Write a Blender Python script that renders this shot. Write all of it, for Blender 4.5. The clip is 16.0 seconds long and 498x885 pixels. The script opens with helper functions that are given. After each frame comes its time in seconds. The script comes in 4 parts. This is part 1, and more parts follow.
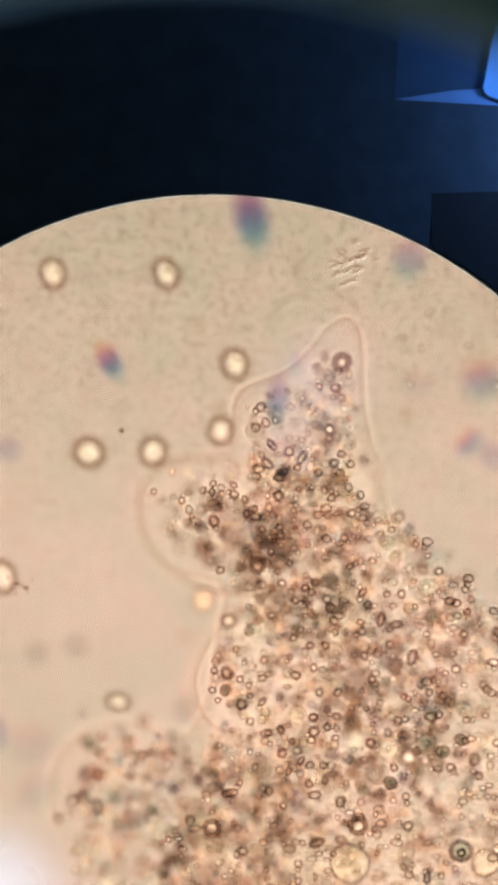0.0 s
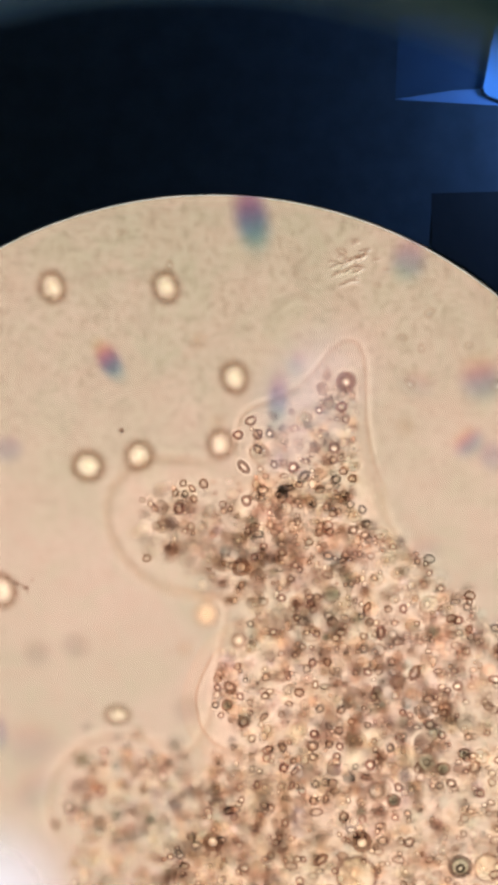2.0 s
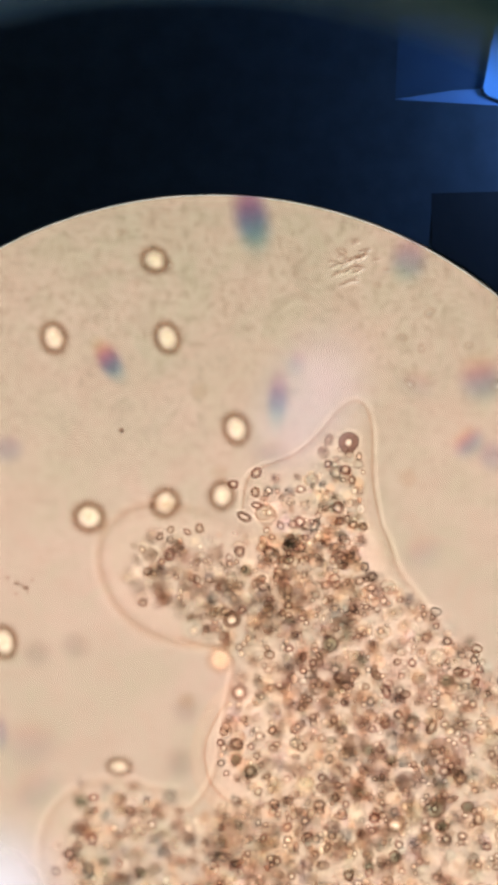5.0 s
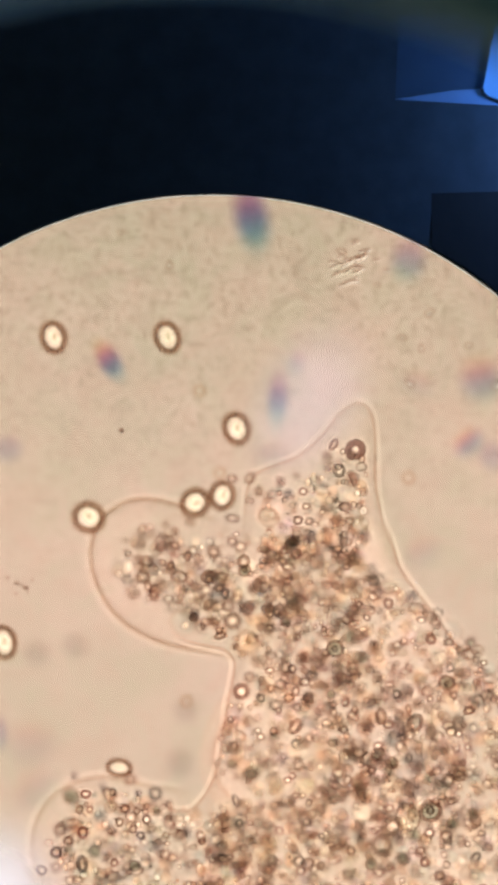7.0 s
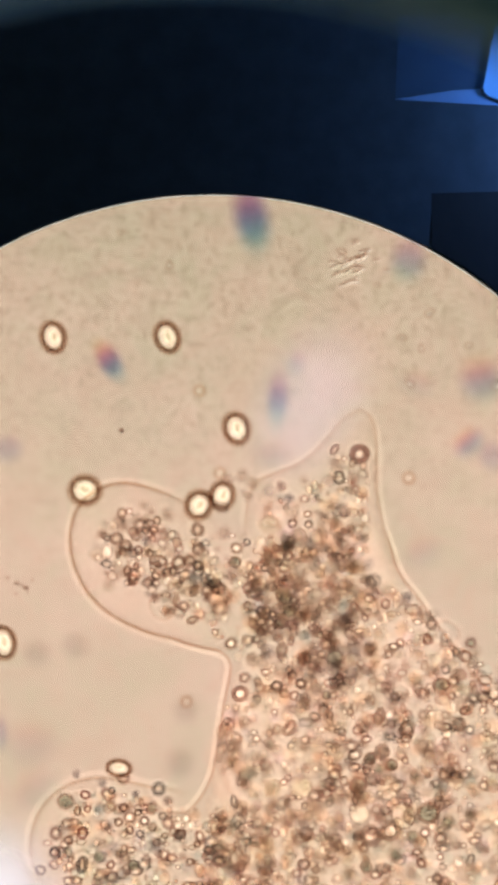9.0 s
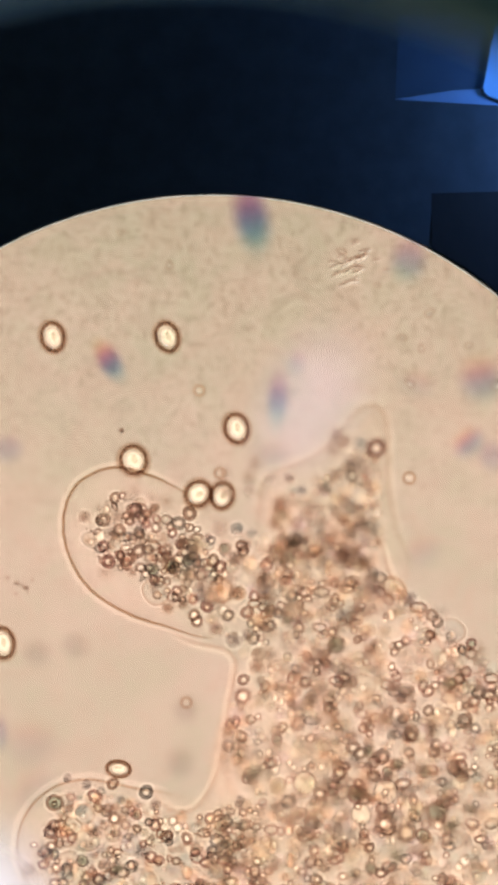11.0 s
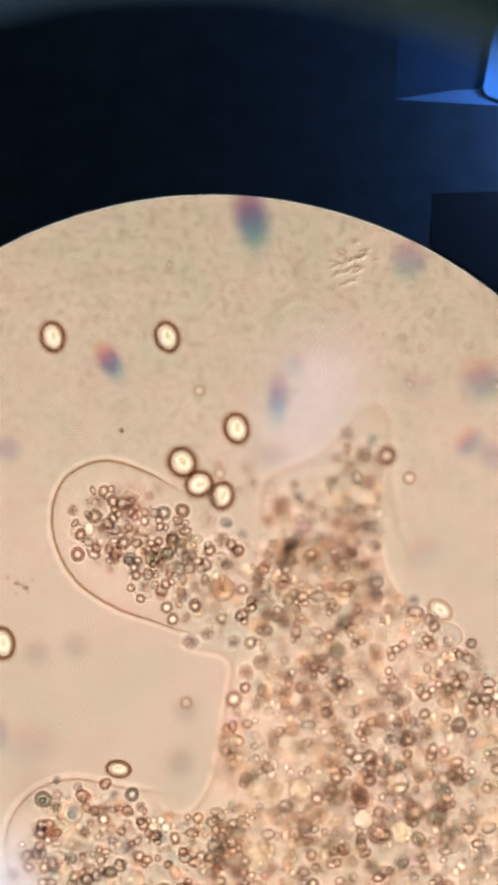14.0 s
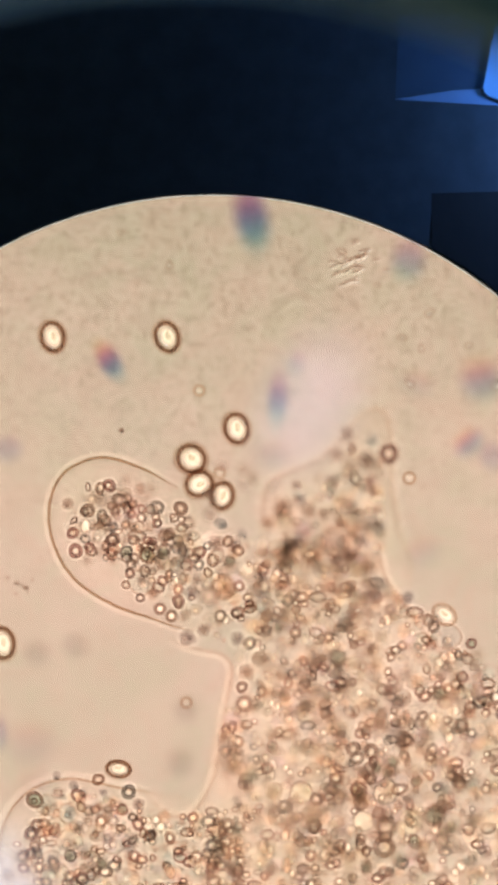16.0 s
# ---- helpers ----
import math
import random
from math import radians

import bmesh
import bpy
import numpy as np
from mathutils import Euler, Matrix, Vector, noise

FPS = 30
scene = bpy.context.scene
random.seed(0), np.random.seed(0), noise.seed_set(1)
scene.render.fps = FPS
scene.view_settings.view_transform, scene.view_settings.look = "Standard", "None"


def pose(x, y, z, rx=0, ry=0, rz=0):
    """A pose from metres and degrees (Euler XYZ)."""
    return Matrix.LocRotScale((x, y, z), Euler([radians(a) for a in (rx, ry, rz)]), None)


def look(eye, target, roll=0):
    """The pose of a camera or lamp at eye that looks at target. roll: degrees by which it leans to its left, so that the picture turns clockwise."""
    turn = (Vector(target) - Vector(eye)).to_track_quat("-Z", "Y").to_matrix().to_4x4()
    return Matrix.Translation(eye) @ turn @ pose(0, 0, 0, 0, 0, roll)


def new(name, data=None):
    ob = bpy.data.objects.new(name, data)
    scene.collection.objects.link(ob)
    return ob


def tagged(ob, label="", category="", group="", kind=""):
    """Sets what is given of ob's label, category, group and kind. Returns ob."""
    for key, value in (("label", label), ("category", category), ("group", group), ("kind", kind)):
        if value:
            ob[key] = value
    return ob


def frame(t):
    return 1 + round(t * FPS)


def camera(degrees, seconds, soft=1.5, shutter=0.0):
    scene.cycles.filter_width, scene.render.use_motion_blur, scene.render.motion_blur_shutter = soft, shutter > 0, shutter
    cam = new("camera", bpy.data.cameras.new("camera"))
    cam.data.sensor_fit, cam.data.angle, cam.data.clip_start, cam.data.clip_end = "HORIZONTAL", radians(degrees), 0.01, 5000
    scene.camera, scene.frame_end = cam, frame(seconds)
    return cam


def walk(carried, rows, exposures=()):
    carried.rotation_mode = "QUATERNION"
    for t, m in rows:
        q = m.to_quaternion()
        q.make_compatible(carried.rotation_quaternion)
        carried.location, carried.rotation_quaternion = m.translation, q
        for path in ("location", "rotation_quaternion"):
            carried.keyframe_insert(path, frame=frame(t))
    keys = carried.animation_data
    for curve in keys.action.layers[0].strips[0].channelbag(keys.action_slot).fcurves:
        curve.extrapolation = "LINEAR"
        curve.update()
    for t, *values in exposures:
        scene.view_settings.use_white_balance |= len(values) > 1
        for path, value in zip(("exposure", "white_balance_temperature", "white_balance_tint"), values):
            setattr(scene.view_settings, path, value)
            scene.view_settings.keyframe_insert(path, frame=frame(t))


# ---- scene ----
# A drop of pond water seen through a microscope. One micrometre of the specimen is one
# millimetre here, as the eyepiece shows it. The eyepiece scale has divisions of 0.31 um.
DIV = 0.00031
HEIGHT = 1.5
MM = 0.001

cam = camera(10.415, 16.0, soft=3.8)
cam.data.dof.use_dof = True
cam.data.dof.focus_distance = HEIGHT
cam.data.dof.aperture_fstop = 0.30
walk(cam, [(0.0, pose(0, 0, HEIGHT)), (16.0, pose(0, 0, HEIGHT))], exposures=[(0.0, 0.0), (16.0, 0.0)])
scene.cycles.transparent_max_bounces = 160


def spot(u, v, z=0.0):
    """Divisions of the eyepiece scale (u to the right, v down) and a height in metres."""
    return Vector(((u - 441) * DIV, (784 - v) * DIV, z))


# ---- light: the condenser's parallel beam from below, and the dim room ----
beam = new("condenser_beam", bpy.data.lights.new("condenser_beam", "SUN"))
beam.data.energy, beam.data.angle, beam.data.color = 11.0, radians(6), (1.0, 0.799, 0.674)
beam.matrix_basis = look((0.0, 0.0, -2.0), (0.0, 0.02, 0.0))

screen = new("blue_lamp_light", bpy.data.lights.new("blue_lamp_light", "AREA"))
screen.data.energy, screen.data.size, screen.data.color = 0.40, 0.02, (0.16, 0.36, 1.0)
screen.matrix_basis = look((0.245, 0.168, 0.034), (0.0, 0.17, 0.0))

world = bpy.data.worlds.new("room")
scene.world = world
world.use_nodes = True
world.node_tree.nodes["Background"].inputs[0].default_value = (0.75, 1.0, 0.95, 1)
world.node_tree.nodes["Background"].inputs[1].default_value = 0.024


# ---- materials ----
class Nodes:
    def __init__(self, name):
        self.mat = bpy.data.materials.new(name)
        self.mat.use_nodes = True
        self.tree = self.mat.node_tree
        self.tree.nodes.clear()
        self.out = self.add("ShaderNodeOutputMaterial")

    def add(self, kind, **values):
        node = self.tree.nodes.new(kind)
        for key, value in values.items():
            node.inputs[key.replace("_", " ")].default_value = value
        return node

    def link(self, a, b):
        self.tree.links.new(a, b)

    def noise(self, scale, detail=3.0, space="Object", rough=0.55, warp=0.0):
        co = self.add("ShaderNodeTexCoord")
        node = self.add("ShaderNodeTexNoise", Scale=scale, Detail=detail, Roughness=rough, Distortion=warp)
        self.link(co.outputs[space], node.inputs["Vector"])
        return node.outputs["Fac"]

    def ramp(self, fac, stops, mode="LINEAR"):
        node = self.add("ShaderNodeValToRGB")
        node.color_ramp.interpolation = mode
        e = node.color_ramp.elements
        while len(e) < len(stops):
            e.new(0.5)
        for el, (p, c) in zip(e, stops):
            el.position, el.color = p, (*c, 1)
        self.link(fac, node.inputs["Fac"])
        return node.outputs["Color"]

    def times(self, a, b, kind="MULTIPLY", fac=1.0):
        node = self.tree.nodes.new("ShaderNodeMix")
        node.data_type, node.blend_type = "RGBA", kind
        node.inputs[0].default_value = fac
        self.link(a, node.inputs[6])
        self.link(b, node.inputs[7])
        return node.outputs[2]

    def mix(self, fac, a, b):
        node = self.add("ShaderNodeMixShader")
        if isinstance(fac, float):
            node.inputs[0].default_value = fac
        else:
            self.link(fac, node.inputs[0])
        self.link(a, node.inputs[1])
        self.link(b, node.inputs[2])
        return node.outputs[0]

    def close(self, shader):
        self.link(shader, self.out.inputs["Surface"])
        return self.mat


def clear_tissue(name, clear, dense, see_through, grain=700.0, spread=0.25):
    """Living matter that lets the beam through: part clear, part scattering. Tint differs from piece to piece."""
    n = Nodes(name)
    info = n.add("ShaderNodeObjectInfo")
    hue = n.ramp(info.outputs["Random"], dense)
    fleck = n.ramp(n.noise(grain), [(0.3, (1 - spread,) * 3), (0.7, (1, 1, 1))])
    col = n.times(hue, fleck)
    scat, pure = n.add("ShaderNodeBsdfTranslucent"), n.add("ShaderNodeBsdfTransparent")
    if isinstance(clear, list):
        n.link(n.ramp(info.outputs["Random"], clear), pure.inputs["Color"])
    else:
        pure.inputs["Color"].default_value = (*clear, 1)
    n.link(col, scat.inputs["Color"])
    return n.close(n.mix(see_through, scat.outputs[0], pure.outputs[0]))


def island_tissue(name, clear, dense, see_through):
    n = Nodes(name)
    geo = n.add("ShaderNodeNewGeometry")
    col = n.ramp(geo.outputs["Random Per Island"], dense)
    scat, pure = n.add("ShaderNodeBsdfTranslucent"), n.add("ShaderNodeBsdfTransparent")
    n.link(n.ramp(geo.outputs["Random Per Island"], clear), pure.inputs["Color"])
    n.link(col, scat.inputs["Color"])
    return n.close(n.mix(see_through, scat.outputs[0], pure.outputs[0]))


def membrane_matter(name, tints, scatter):
    """Thin jelly: tinted clear matter with faint uneven patches."""
    n = Nodes(name)
    co = n.add("ShaderNodeTexCoord")
    noise_node = n.add("ShaderNodeTexNoise", Scale=140.0, Detail=6.0, Roughness=0.65)
    n.link(co.outputs["Object"], noise_node.inputs["Vector"])
    col = n.ramp(noise_node.outputs["Fac"], tints)
    pure, scat = n.add("ShaderNodeBsdfTransparent"), n.add("ShaderNodeBsdfTranslucent", Color=(0.86, 0.79, 0.74, 1))
    n.link(col, pure.inputs["Color"])
    return n.close(n.mix(scatter, pure.outputs[0], scat.outputs[0]))


def matte(name, color, rough=0.8, vary=0.3, scale=60.0):
    n = Nodes(name)
    bsdf = n.add("ShaderNodeBsdfPrincipled", Roughness=rough)
    dark = tuple(c * (1 - vary) for c in color)
    n.link(n.ramp(n.noise(scale, 5.0), [(0.3, dark), (0.7, color)]), bsdf.inputs["Base Color"])
    bump = n.add("ShaderNodeBump", Strength=0.08, Distance=0.001)
    n.link(n.noise(scale * 12, 2.0), bump.inputs["Height"])
    n.link(bump.outputs[0], bsdf.inputs["Normal"])
    return n.close(bsdf.outputs[0])


def field_glass():
    """The ground glass over the condenser: scatters part of the beam, lets part pass."""
    n = Nodes("ground_glass")
    scat, pure = n.add("ShaderNodeBsdfTranslucent"), n.add("ShaderNodeBsdfTransparent", Color=(1, 1, 1, 1))
    n.link(n.ramp(n.noise(5.0, 2.0), [(0.3, (0.82, 0.740, 0.66)), (0.7, (0.842, 0.742, 0.658))]), scat.inputs["Color"])
    return n.close(n.mix(0.72, scat.outputs[0], pure.outputs[0]))


def dirty_film():
    """The eyepiece's glass with a fine uneven film of dirt."""
    n = Nodes("eyepiece_glass")
    pure = n.add("ShaderNodeBsdfTransparent")
    grain = n.ramp(n.noise(230.0, 3.0, rough=0.55, warp=0.3), [(0.34, (0.795, 0.78, 0.75)), (0.45, (0.938, 0.928, 0.912)), (0.58, (0.99, 0.99, 0.985)), (0.72, (1, 1, 1))])
    blot = n.ramp(n.noise(70.0, 5.0, rough=0.7, warp=0.4), [(0.32, (0.83, 0.82, 0.80)), (0.47, (0.965, 0.955, 0.945)), (0.6, (1, 0.995, 0.99))])
    fine = n.times(grain, blot)
    wide = n.ramp(n.noise(14.0, 2.0), [(0.34, (0.89, 0.935, 0.90)), (0.66, (1.0, 0.975, 0.978))])
    # the tint is darker and greener towards the far rim
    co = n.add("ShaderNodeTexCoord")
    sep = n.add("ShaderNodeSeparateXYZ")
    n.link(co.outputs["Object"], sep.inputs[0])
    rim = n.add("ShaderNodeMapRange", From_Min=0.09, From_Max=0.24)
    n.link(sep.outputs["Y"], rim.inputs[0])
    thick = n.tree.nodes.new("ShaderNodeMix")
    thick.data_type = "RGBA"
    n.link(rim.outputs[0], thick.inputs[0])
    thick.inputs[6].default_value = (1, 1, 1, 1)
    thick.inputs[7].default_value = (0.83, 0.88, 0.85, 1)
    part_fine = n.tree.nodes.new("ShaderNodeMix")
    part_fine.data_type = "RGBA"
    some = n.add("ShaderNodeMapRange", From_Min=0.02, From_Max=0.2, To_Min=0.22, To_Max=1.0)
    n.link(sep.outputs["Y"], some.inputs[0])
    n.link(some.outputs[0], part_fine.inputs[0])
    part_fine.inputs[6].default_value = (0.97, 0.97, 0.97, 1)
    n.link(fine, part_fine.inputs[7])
    tint = n.ramp(n.noise(42.0, 4.0, rough=0.65, warp=0.8), [(0.36, (0.955, 0.985, 0.95)), (0.5, (1, 0.995, 0.985)), (0.64, (1.0, 0.955, 0.945))])
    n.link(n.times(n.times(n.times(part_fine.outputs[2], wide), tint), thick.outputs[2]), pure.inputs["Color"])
    return n.close(pure.outputs[0])


def fringe(name, stops, depth=0.9):
    """A grain of dirt with its split light painted in: bands of tint along its length, thinning out to its edge."""
    n = Nodes(name)
    co = n.add("ShaderNodeTexCoord")
    sep = n.add("ShaderNodeSeparateXYZ")
    n.link(co.outputs["Object"], sep.inputs[0])
    along = n.add("ShaderNodeMapRange", From_Min=-1.0, From_Max=1.0)
    n.link(sep.outputs["Y"], along.inputs[0])
    col = n.ramp(along.outputs[0], stops, "B_SPLINE")
    ball = n.tree.nodes.new("ShaderNodeTexGradient")
    ball.gradient_type = "SPHERICAL"
    n.link(co.outputs["Object"], ball.inputs[0])
    fade = n.add("ShaderNodeMapRange", From_Min=0.0, From_Max=0.75, To_Max=depth)
    fade.interpolation_type = "SMOOTHSTEP"
    n.link(ball.outputs["Fac"], fade.inputs[0])
    mixc = n.tree.nodes.new("ShaderNodeMix")
    mixc.data_type = "RGBA"
    n.link(fade.outputs[0], mixc.inputs[0])
    mixc.inputs[6].default_value = (1, 1, 1, 1)
    n.link(col, mixc.inputs[7])
    pure = n.add("ShaderNodeBsdfTransparent")
    n.link(mixc.outputs[2], pure.inputs["Color"])
    return n.close(pure.outputs[0])


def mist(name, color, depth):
    """A soft reflection in the optics put in as matter: scatters the light, thinning out to its edge."""
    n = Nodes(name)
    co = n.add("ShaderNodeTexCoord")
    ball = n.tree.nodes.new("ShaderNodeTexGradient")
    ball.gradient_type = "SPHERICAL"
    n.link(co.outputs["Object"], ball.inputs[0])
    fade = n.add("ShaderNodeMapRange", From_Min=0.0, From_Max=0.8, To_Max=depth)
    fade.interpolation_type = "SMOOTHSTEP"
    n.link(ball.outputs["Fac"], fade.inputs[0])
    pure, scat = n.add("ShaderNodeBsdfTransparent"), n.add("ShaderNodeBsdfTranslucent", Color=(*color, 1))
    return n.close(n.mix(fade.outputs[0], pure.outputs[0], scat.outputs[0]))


BROWNS = [(0.0, (0.052, 0.034, 0.025)), (0.3, (0.072, 0.056, 0.044)), (0.55, (0.085, 0.045, 0.04)), (0.8, (0.062, 0.056, 0.052)), (1.0, (0.05, 0.058, 0.064))]
TINTS = [(0.0, (0.66, 0.48, 0.41)), (0.35, (0.72, 0.56, 0.49)), (0.55, (0.72, 0.48, 0.46)), (0.8, (0.64, 0.53, 0.48)), (0.9, (0.58, 0.56, 0.54)), (1.0, (0.57, 0.53, 0.58))]
CREAMS = [(0.0, (0.62, 0.44, 0.35)), (0.25, (0.50, 0.52, 0.47)), (0.5, (0.92, 0.88, 0.78)), (0.8, (1.0, 0.99, 0.95)), (1.0, (0.60, 0.68, 0.64))]
M_CLEAR = membrane_matter("clear_skin", [(0.3, (1, 1, 1)), (0.7, (1, 1, 1))], 0.0)
# Dark rims and bright cores put the granules' bent light into the tints.
M_RIM = clear_tissue("granule_rim", TINTS, BROWNS, 0.52)
M_INK = clear_tissue("dark_rim", TINTS, BROWNS, 0.44)
M_RIM2 = island_tissue("crowd_rim", TINTS, BROWNS, 0.58)
M_CORE = clear_tissue("granule_core", (1, 0.95, 0.9), CREAMS, 0.68)
M_CORE2 = island_tissue("crowd_core", [(0.0, (1, 0.93, 0.88)), (0.5, (1, 0.98, 0.92)), (1.0, (0.95, 1, 0.97))], [(0.0, (0.70, 0.50, 0.40)), (0.25, (0.86, 0.82, 0.70)), (0.5, (1, 0.98, 0.90)), (0.75, (0.78, 0.80, 0.74)), (1.0, (1, 0.98, 0.94))], 0.48)
M_GHOST = island_tissue("ghost_rim", [(0.0, (0.86, 0.76, 0.70)), (0.5, (0.85, 0.77, 0.72)), (1.0, (0.80, 0.78, 0.78))], [(0.0, (0.16, 0.12, 0.10)), (0.5, (0.14, 0.14, 0.12)), (1.0, (0.13, 0.15, 0.15))], 0.86)
M_VEIL = island_tissue("ghost_body", [(0.0, (0.97, 0.94, 0.90)), (0.5, (0.93, 0.95, 0.91)), (1.0, (0.90, 0.94, 0.95))], [(0.0, (0.5, 0.4, 0.33)), (0.5, (0.6, 0.6, 0.5)), (1.0, (0.45, 0.52, 0.52))], 0.93)
# Bright optical fringe round the granules, put in as pale matter.
M_GLEAM = clear_tissue("bright_fringe", (1, 1, 1), [(0.0, (1, 0.93, 0.82)), (0.5, (0.97, 0.97, 0.90)), (1.0, (0.95, 0.95, 0.95))], 0.868, spread=0.05)
M_HAZE = clear_tissue("hazy_clot", [(0.0, (0.84, 0.76, 0.71)), (0.5, (0.82, 0.77, 0.76)), (1.0, (0.79, 0.79, 0.82))], [(0.0, (0.27, 0.20, 0.16)), (1.0, (0.26, 0.25, 0.25))], 0.85)
M_CLOT = island_tissue("grey_clot", [(0.0, (0.84, 0.75, 0.70)), (0.35, (0.82, 0.74, 0.69)), (0.7, (0.79, 0.77, 0.77)), (1.0, (0.80, 0.75, 0.81))], [(0.0, (0.26, 0.2, 0.16)), (0.5, (0.26, 0.27, 0.23)), (1.0, (0.2, 0.26, 0.28))], 0.89)
M_DARK = clear_tissue("pigment", [(0.0, (0.82, 0.74, 0.68)), (0.5, (0.78, 0.74, 0.74)), (1.0, (0.72, 0.77, 0.80))], [(0.0, (0.10, 0.062, 0.046)), (0.5, (0.12, 0.095, 0.09)), (1.0, (0.10, 0.12, 0.12))], 0.84)
M_GREEN = clear_tissue("algal_core", (0.85, 0.95, 0.85), [(0.0, (0.20, 0.26, 0.21)), (1.0, (0.36, 0.38, 0.32))], 0.5)
M_OIL = clear_tissue("oil", (1, 1, 0.95), [(0.0, (1.0, 0.9, 0.78)), (1.0, (1, 1, 0.97))], 0.4, spread=0.05)
M_YOLK = clear_tissue("yolk", (1, 1, 0.93), [(0.0, (1, 0.93, 0.70)), (0.5, (0.92, 0.95, 0.80)), (1.0, (1, 0.97, 0.82))], 0.84, spread=0.1)
M_FINE = island_tissue("fine_matter", [(0.0, (0.92, 0.84, 0.78)), (0.3, (0.97, 0.85, 0.83)), (0.5, (0.84, 0.88, 0.86)), (0.65, (0.80, 0.86, 0.88)), (0.8, (1, 0.96, 0.9)), (1.0, (1, 1, 0.97))], [(0.0, (0.09, 0.07, 0.055)), (0.25, (0.15, 0.125, 0.10)), (0.42, (0.46, 0.37, 0.30)), (0.58, (0.18, 0.20, 0.195)), (0.72, (0.62, 0.57, 0.5)), (0.85, (0.97, 0.94, 0.88)), (1.0, (1, 0.99, 0.95))], 0.805)
M_DOT = island_tissue("dark_dot", [(0.0, (0.6, 0.5, 0.44)), (1.0, (0.56, 0.56, 0.56))], [(0.0, (0.07, 0.05, 0.04)), (1.0, (0.06, 0.065, 0.065))], 0.6)
M_BLOB = island_tissue("plasm_droplet", [(0.0, (0.92, 0.86, 0.80)), (0.3, (0.98, 0.90, 0.85)), (0.55, (0.84, 0.91, 0.91)), (0.75, (0.90, 0.88, 0.94)), (1.0, (1, 0.98, 0.92))], [(0.0, (0.30, 0.20, 0.14)), (0.2, (0.78, 0.56, 0.42)), (0.42, (0.93, 0.84, 0.70)), (0.58, (0.26, 0.38, 0.38)), (0.75, (0.62, 0.52, 0.58)), (1.0, (1, 0.97, 0.88))], 0.78)
M_WALL = clear_tissue("yeast_wall", (0.55, 0.41, 0.33), [(0.0, (0.065, 0.038, 0.027)), (1.0, (0.085, 0.05, 0.037))], 0.73)
M_YEAST = clear_tissue("yeast_body", (1, 0.98, 0.93), [(0.0, (0.86, 0.86, 0.80)), (1.0, (0.95, 0.93, 0.87))], 0.78, spread=0.06)
M_PINK = clear_tissue("warm_yeast_body", (1, 0.93, 0.85), [(0.0, (0.93, 0.74, 0.60)), (1.0, (0.95, 0.78, 0.66))], 0.72, spread=0.06)
M_PALE_WALL = clear_tissue("pale_yeast_wall", (0.78, 0.66, 0.58), [(0.0, (0.22, 0.15, 0.11)), (1.0, (0.25, 0.17, 0.13))], 0.74)
M_GLINT = clear_tissue("yeast_glint", (1, 1, 0.97), [(0.0, (0.90, 0.89, 0.84)), (1.0, (1, 0.98, 0.94))], 0.64, spread=0.05)
M_VACUOLE = clear_tissue("yeast_vacuole", (0.82, 0.84, 0.76), [(0.0, (0.16, 0.155, 0.12)), (1.0, (0.2, 0.19, 0.15))], 0.72)
M_DEFOCUS = clear_tissue("smoky_ring", (0.80, 0.70, 0.62), [(0.0, (0.12, 0.085, 0.065)), (1.0, (0.14, 0.10, 0.08))], 0.79)
M_FAINT = clear_tissue("faint_edge", (0.97, 0.91, 0.88), [(0.0, (0.22, 0.15, 0.13)), (1.0, (0.25, 0.18, 0.15))], 0.95)
M_JELLY = membrane_matter("jelly", [(0.35, (0.978, 0.945, 0.925)), (0.65, (1.0, 0.982, 0.966))], 0.045)
M_PLASM = membrane_matter("endoplasm", [(0.35, (0.965, 0.94, 0.905)), (0.6, (0.995, 0.99, 0.975))], 0.085)
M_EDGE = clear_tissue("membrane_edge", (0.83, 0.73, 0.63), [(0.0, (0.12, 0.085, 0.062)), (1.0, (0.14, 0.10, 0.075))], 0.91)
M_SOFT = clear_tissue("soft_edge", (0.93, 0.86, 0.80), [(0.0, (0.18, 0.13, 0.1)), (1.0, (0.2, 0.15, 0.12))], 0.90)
# The bright optical halo beside edges is put in as pale matter.
M_STRONG_HALO = clear_tissue("strong_halo", (1, 1, 1), [(0.0, (0.98, 0.86, 0.76)), (1.0, (0.98, 0.88, 0.78))], 0.946, spread=0.05)
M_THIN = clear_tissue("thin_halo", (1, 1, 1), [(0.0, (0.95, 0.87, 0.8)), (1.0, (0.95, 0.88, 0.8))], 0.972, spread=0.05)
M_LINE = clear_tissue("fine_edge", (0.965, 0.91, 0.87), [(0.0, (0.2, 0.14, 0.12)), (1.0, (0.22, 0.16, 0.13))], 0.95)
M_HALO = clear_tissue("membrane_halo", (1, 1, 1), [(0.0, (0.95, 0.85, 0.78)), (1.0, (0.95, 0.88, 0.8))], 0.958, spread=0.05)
M_BRIGHT_HALO = clear_tissue("bright_halo", (1, 1, 1), [(0.0, (0.98, 0.86, 0.76)), (1.0, (0.98, 0.88, 0.78))], 0.956, spread=0.05)
M_SLIDE = membrane_matter("slide_glass", [(0.3, (0.99, 0.99, 0.985)), (0.7, (1, 1, 1))], 0.0)
M_FIELD, M_FILM = field_glass(), dirty_film()
M_BLACK = matte("black_lacquer", (0.012, 0.014, 0.017), 0.6)
M_NAVY = matte("dark_plastic", (0.060, 0.078, 0.088), 0.7)
M_CRUMB = clear_tissue("crumb", (0.90, 0.86, 0.84), [(0.0, (0.17, 0.14, 0.13)), (1.0, (0.2, 0.17, 0.17))], 0.925)
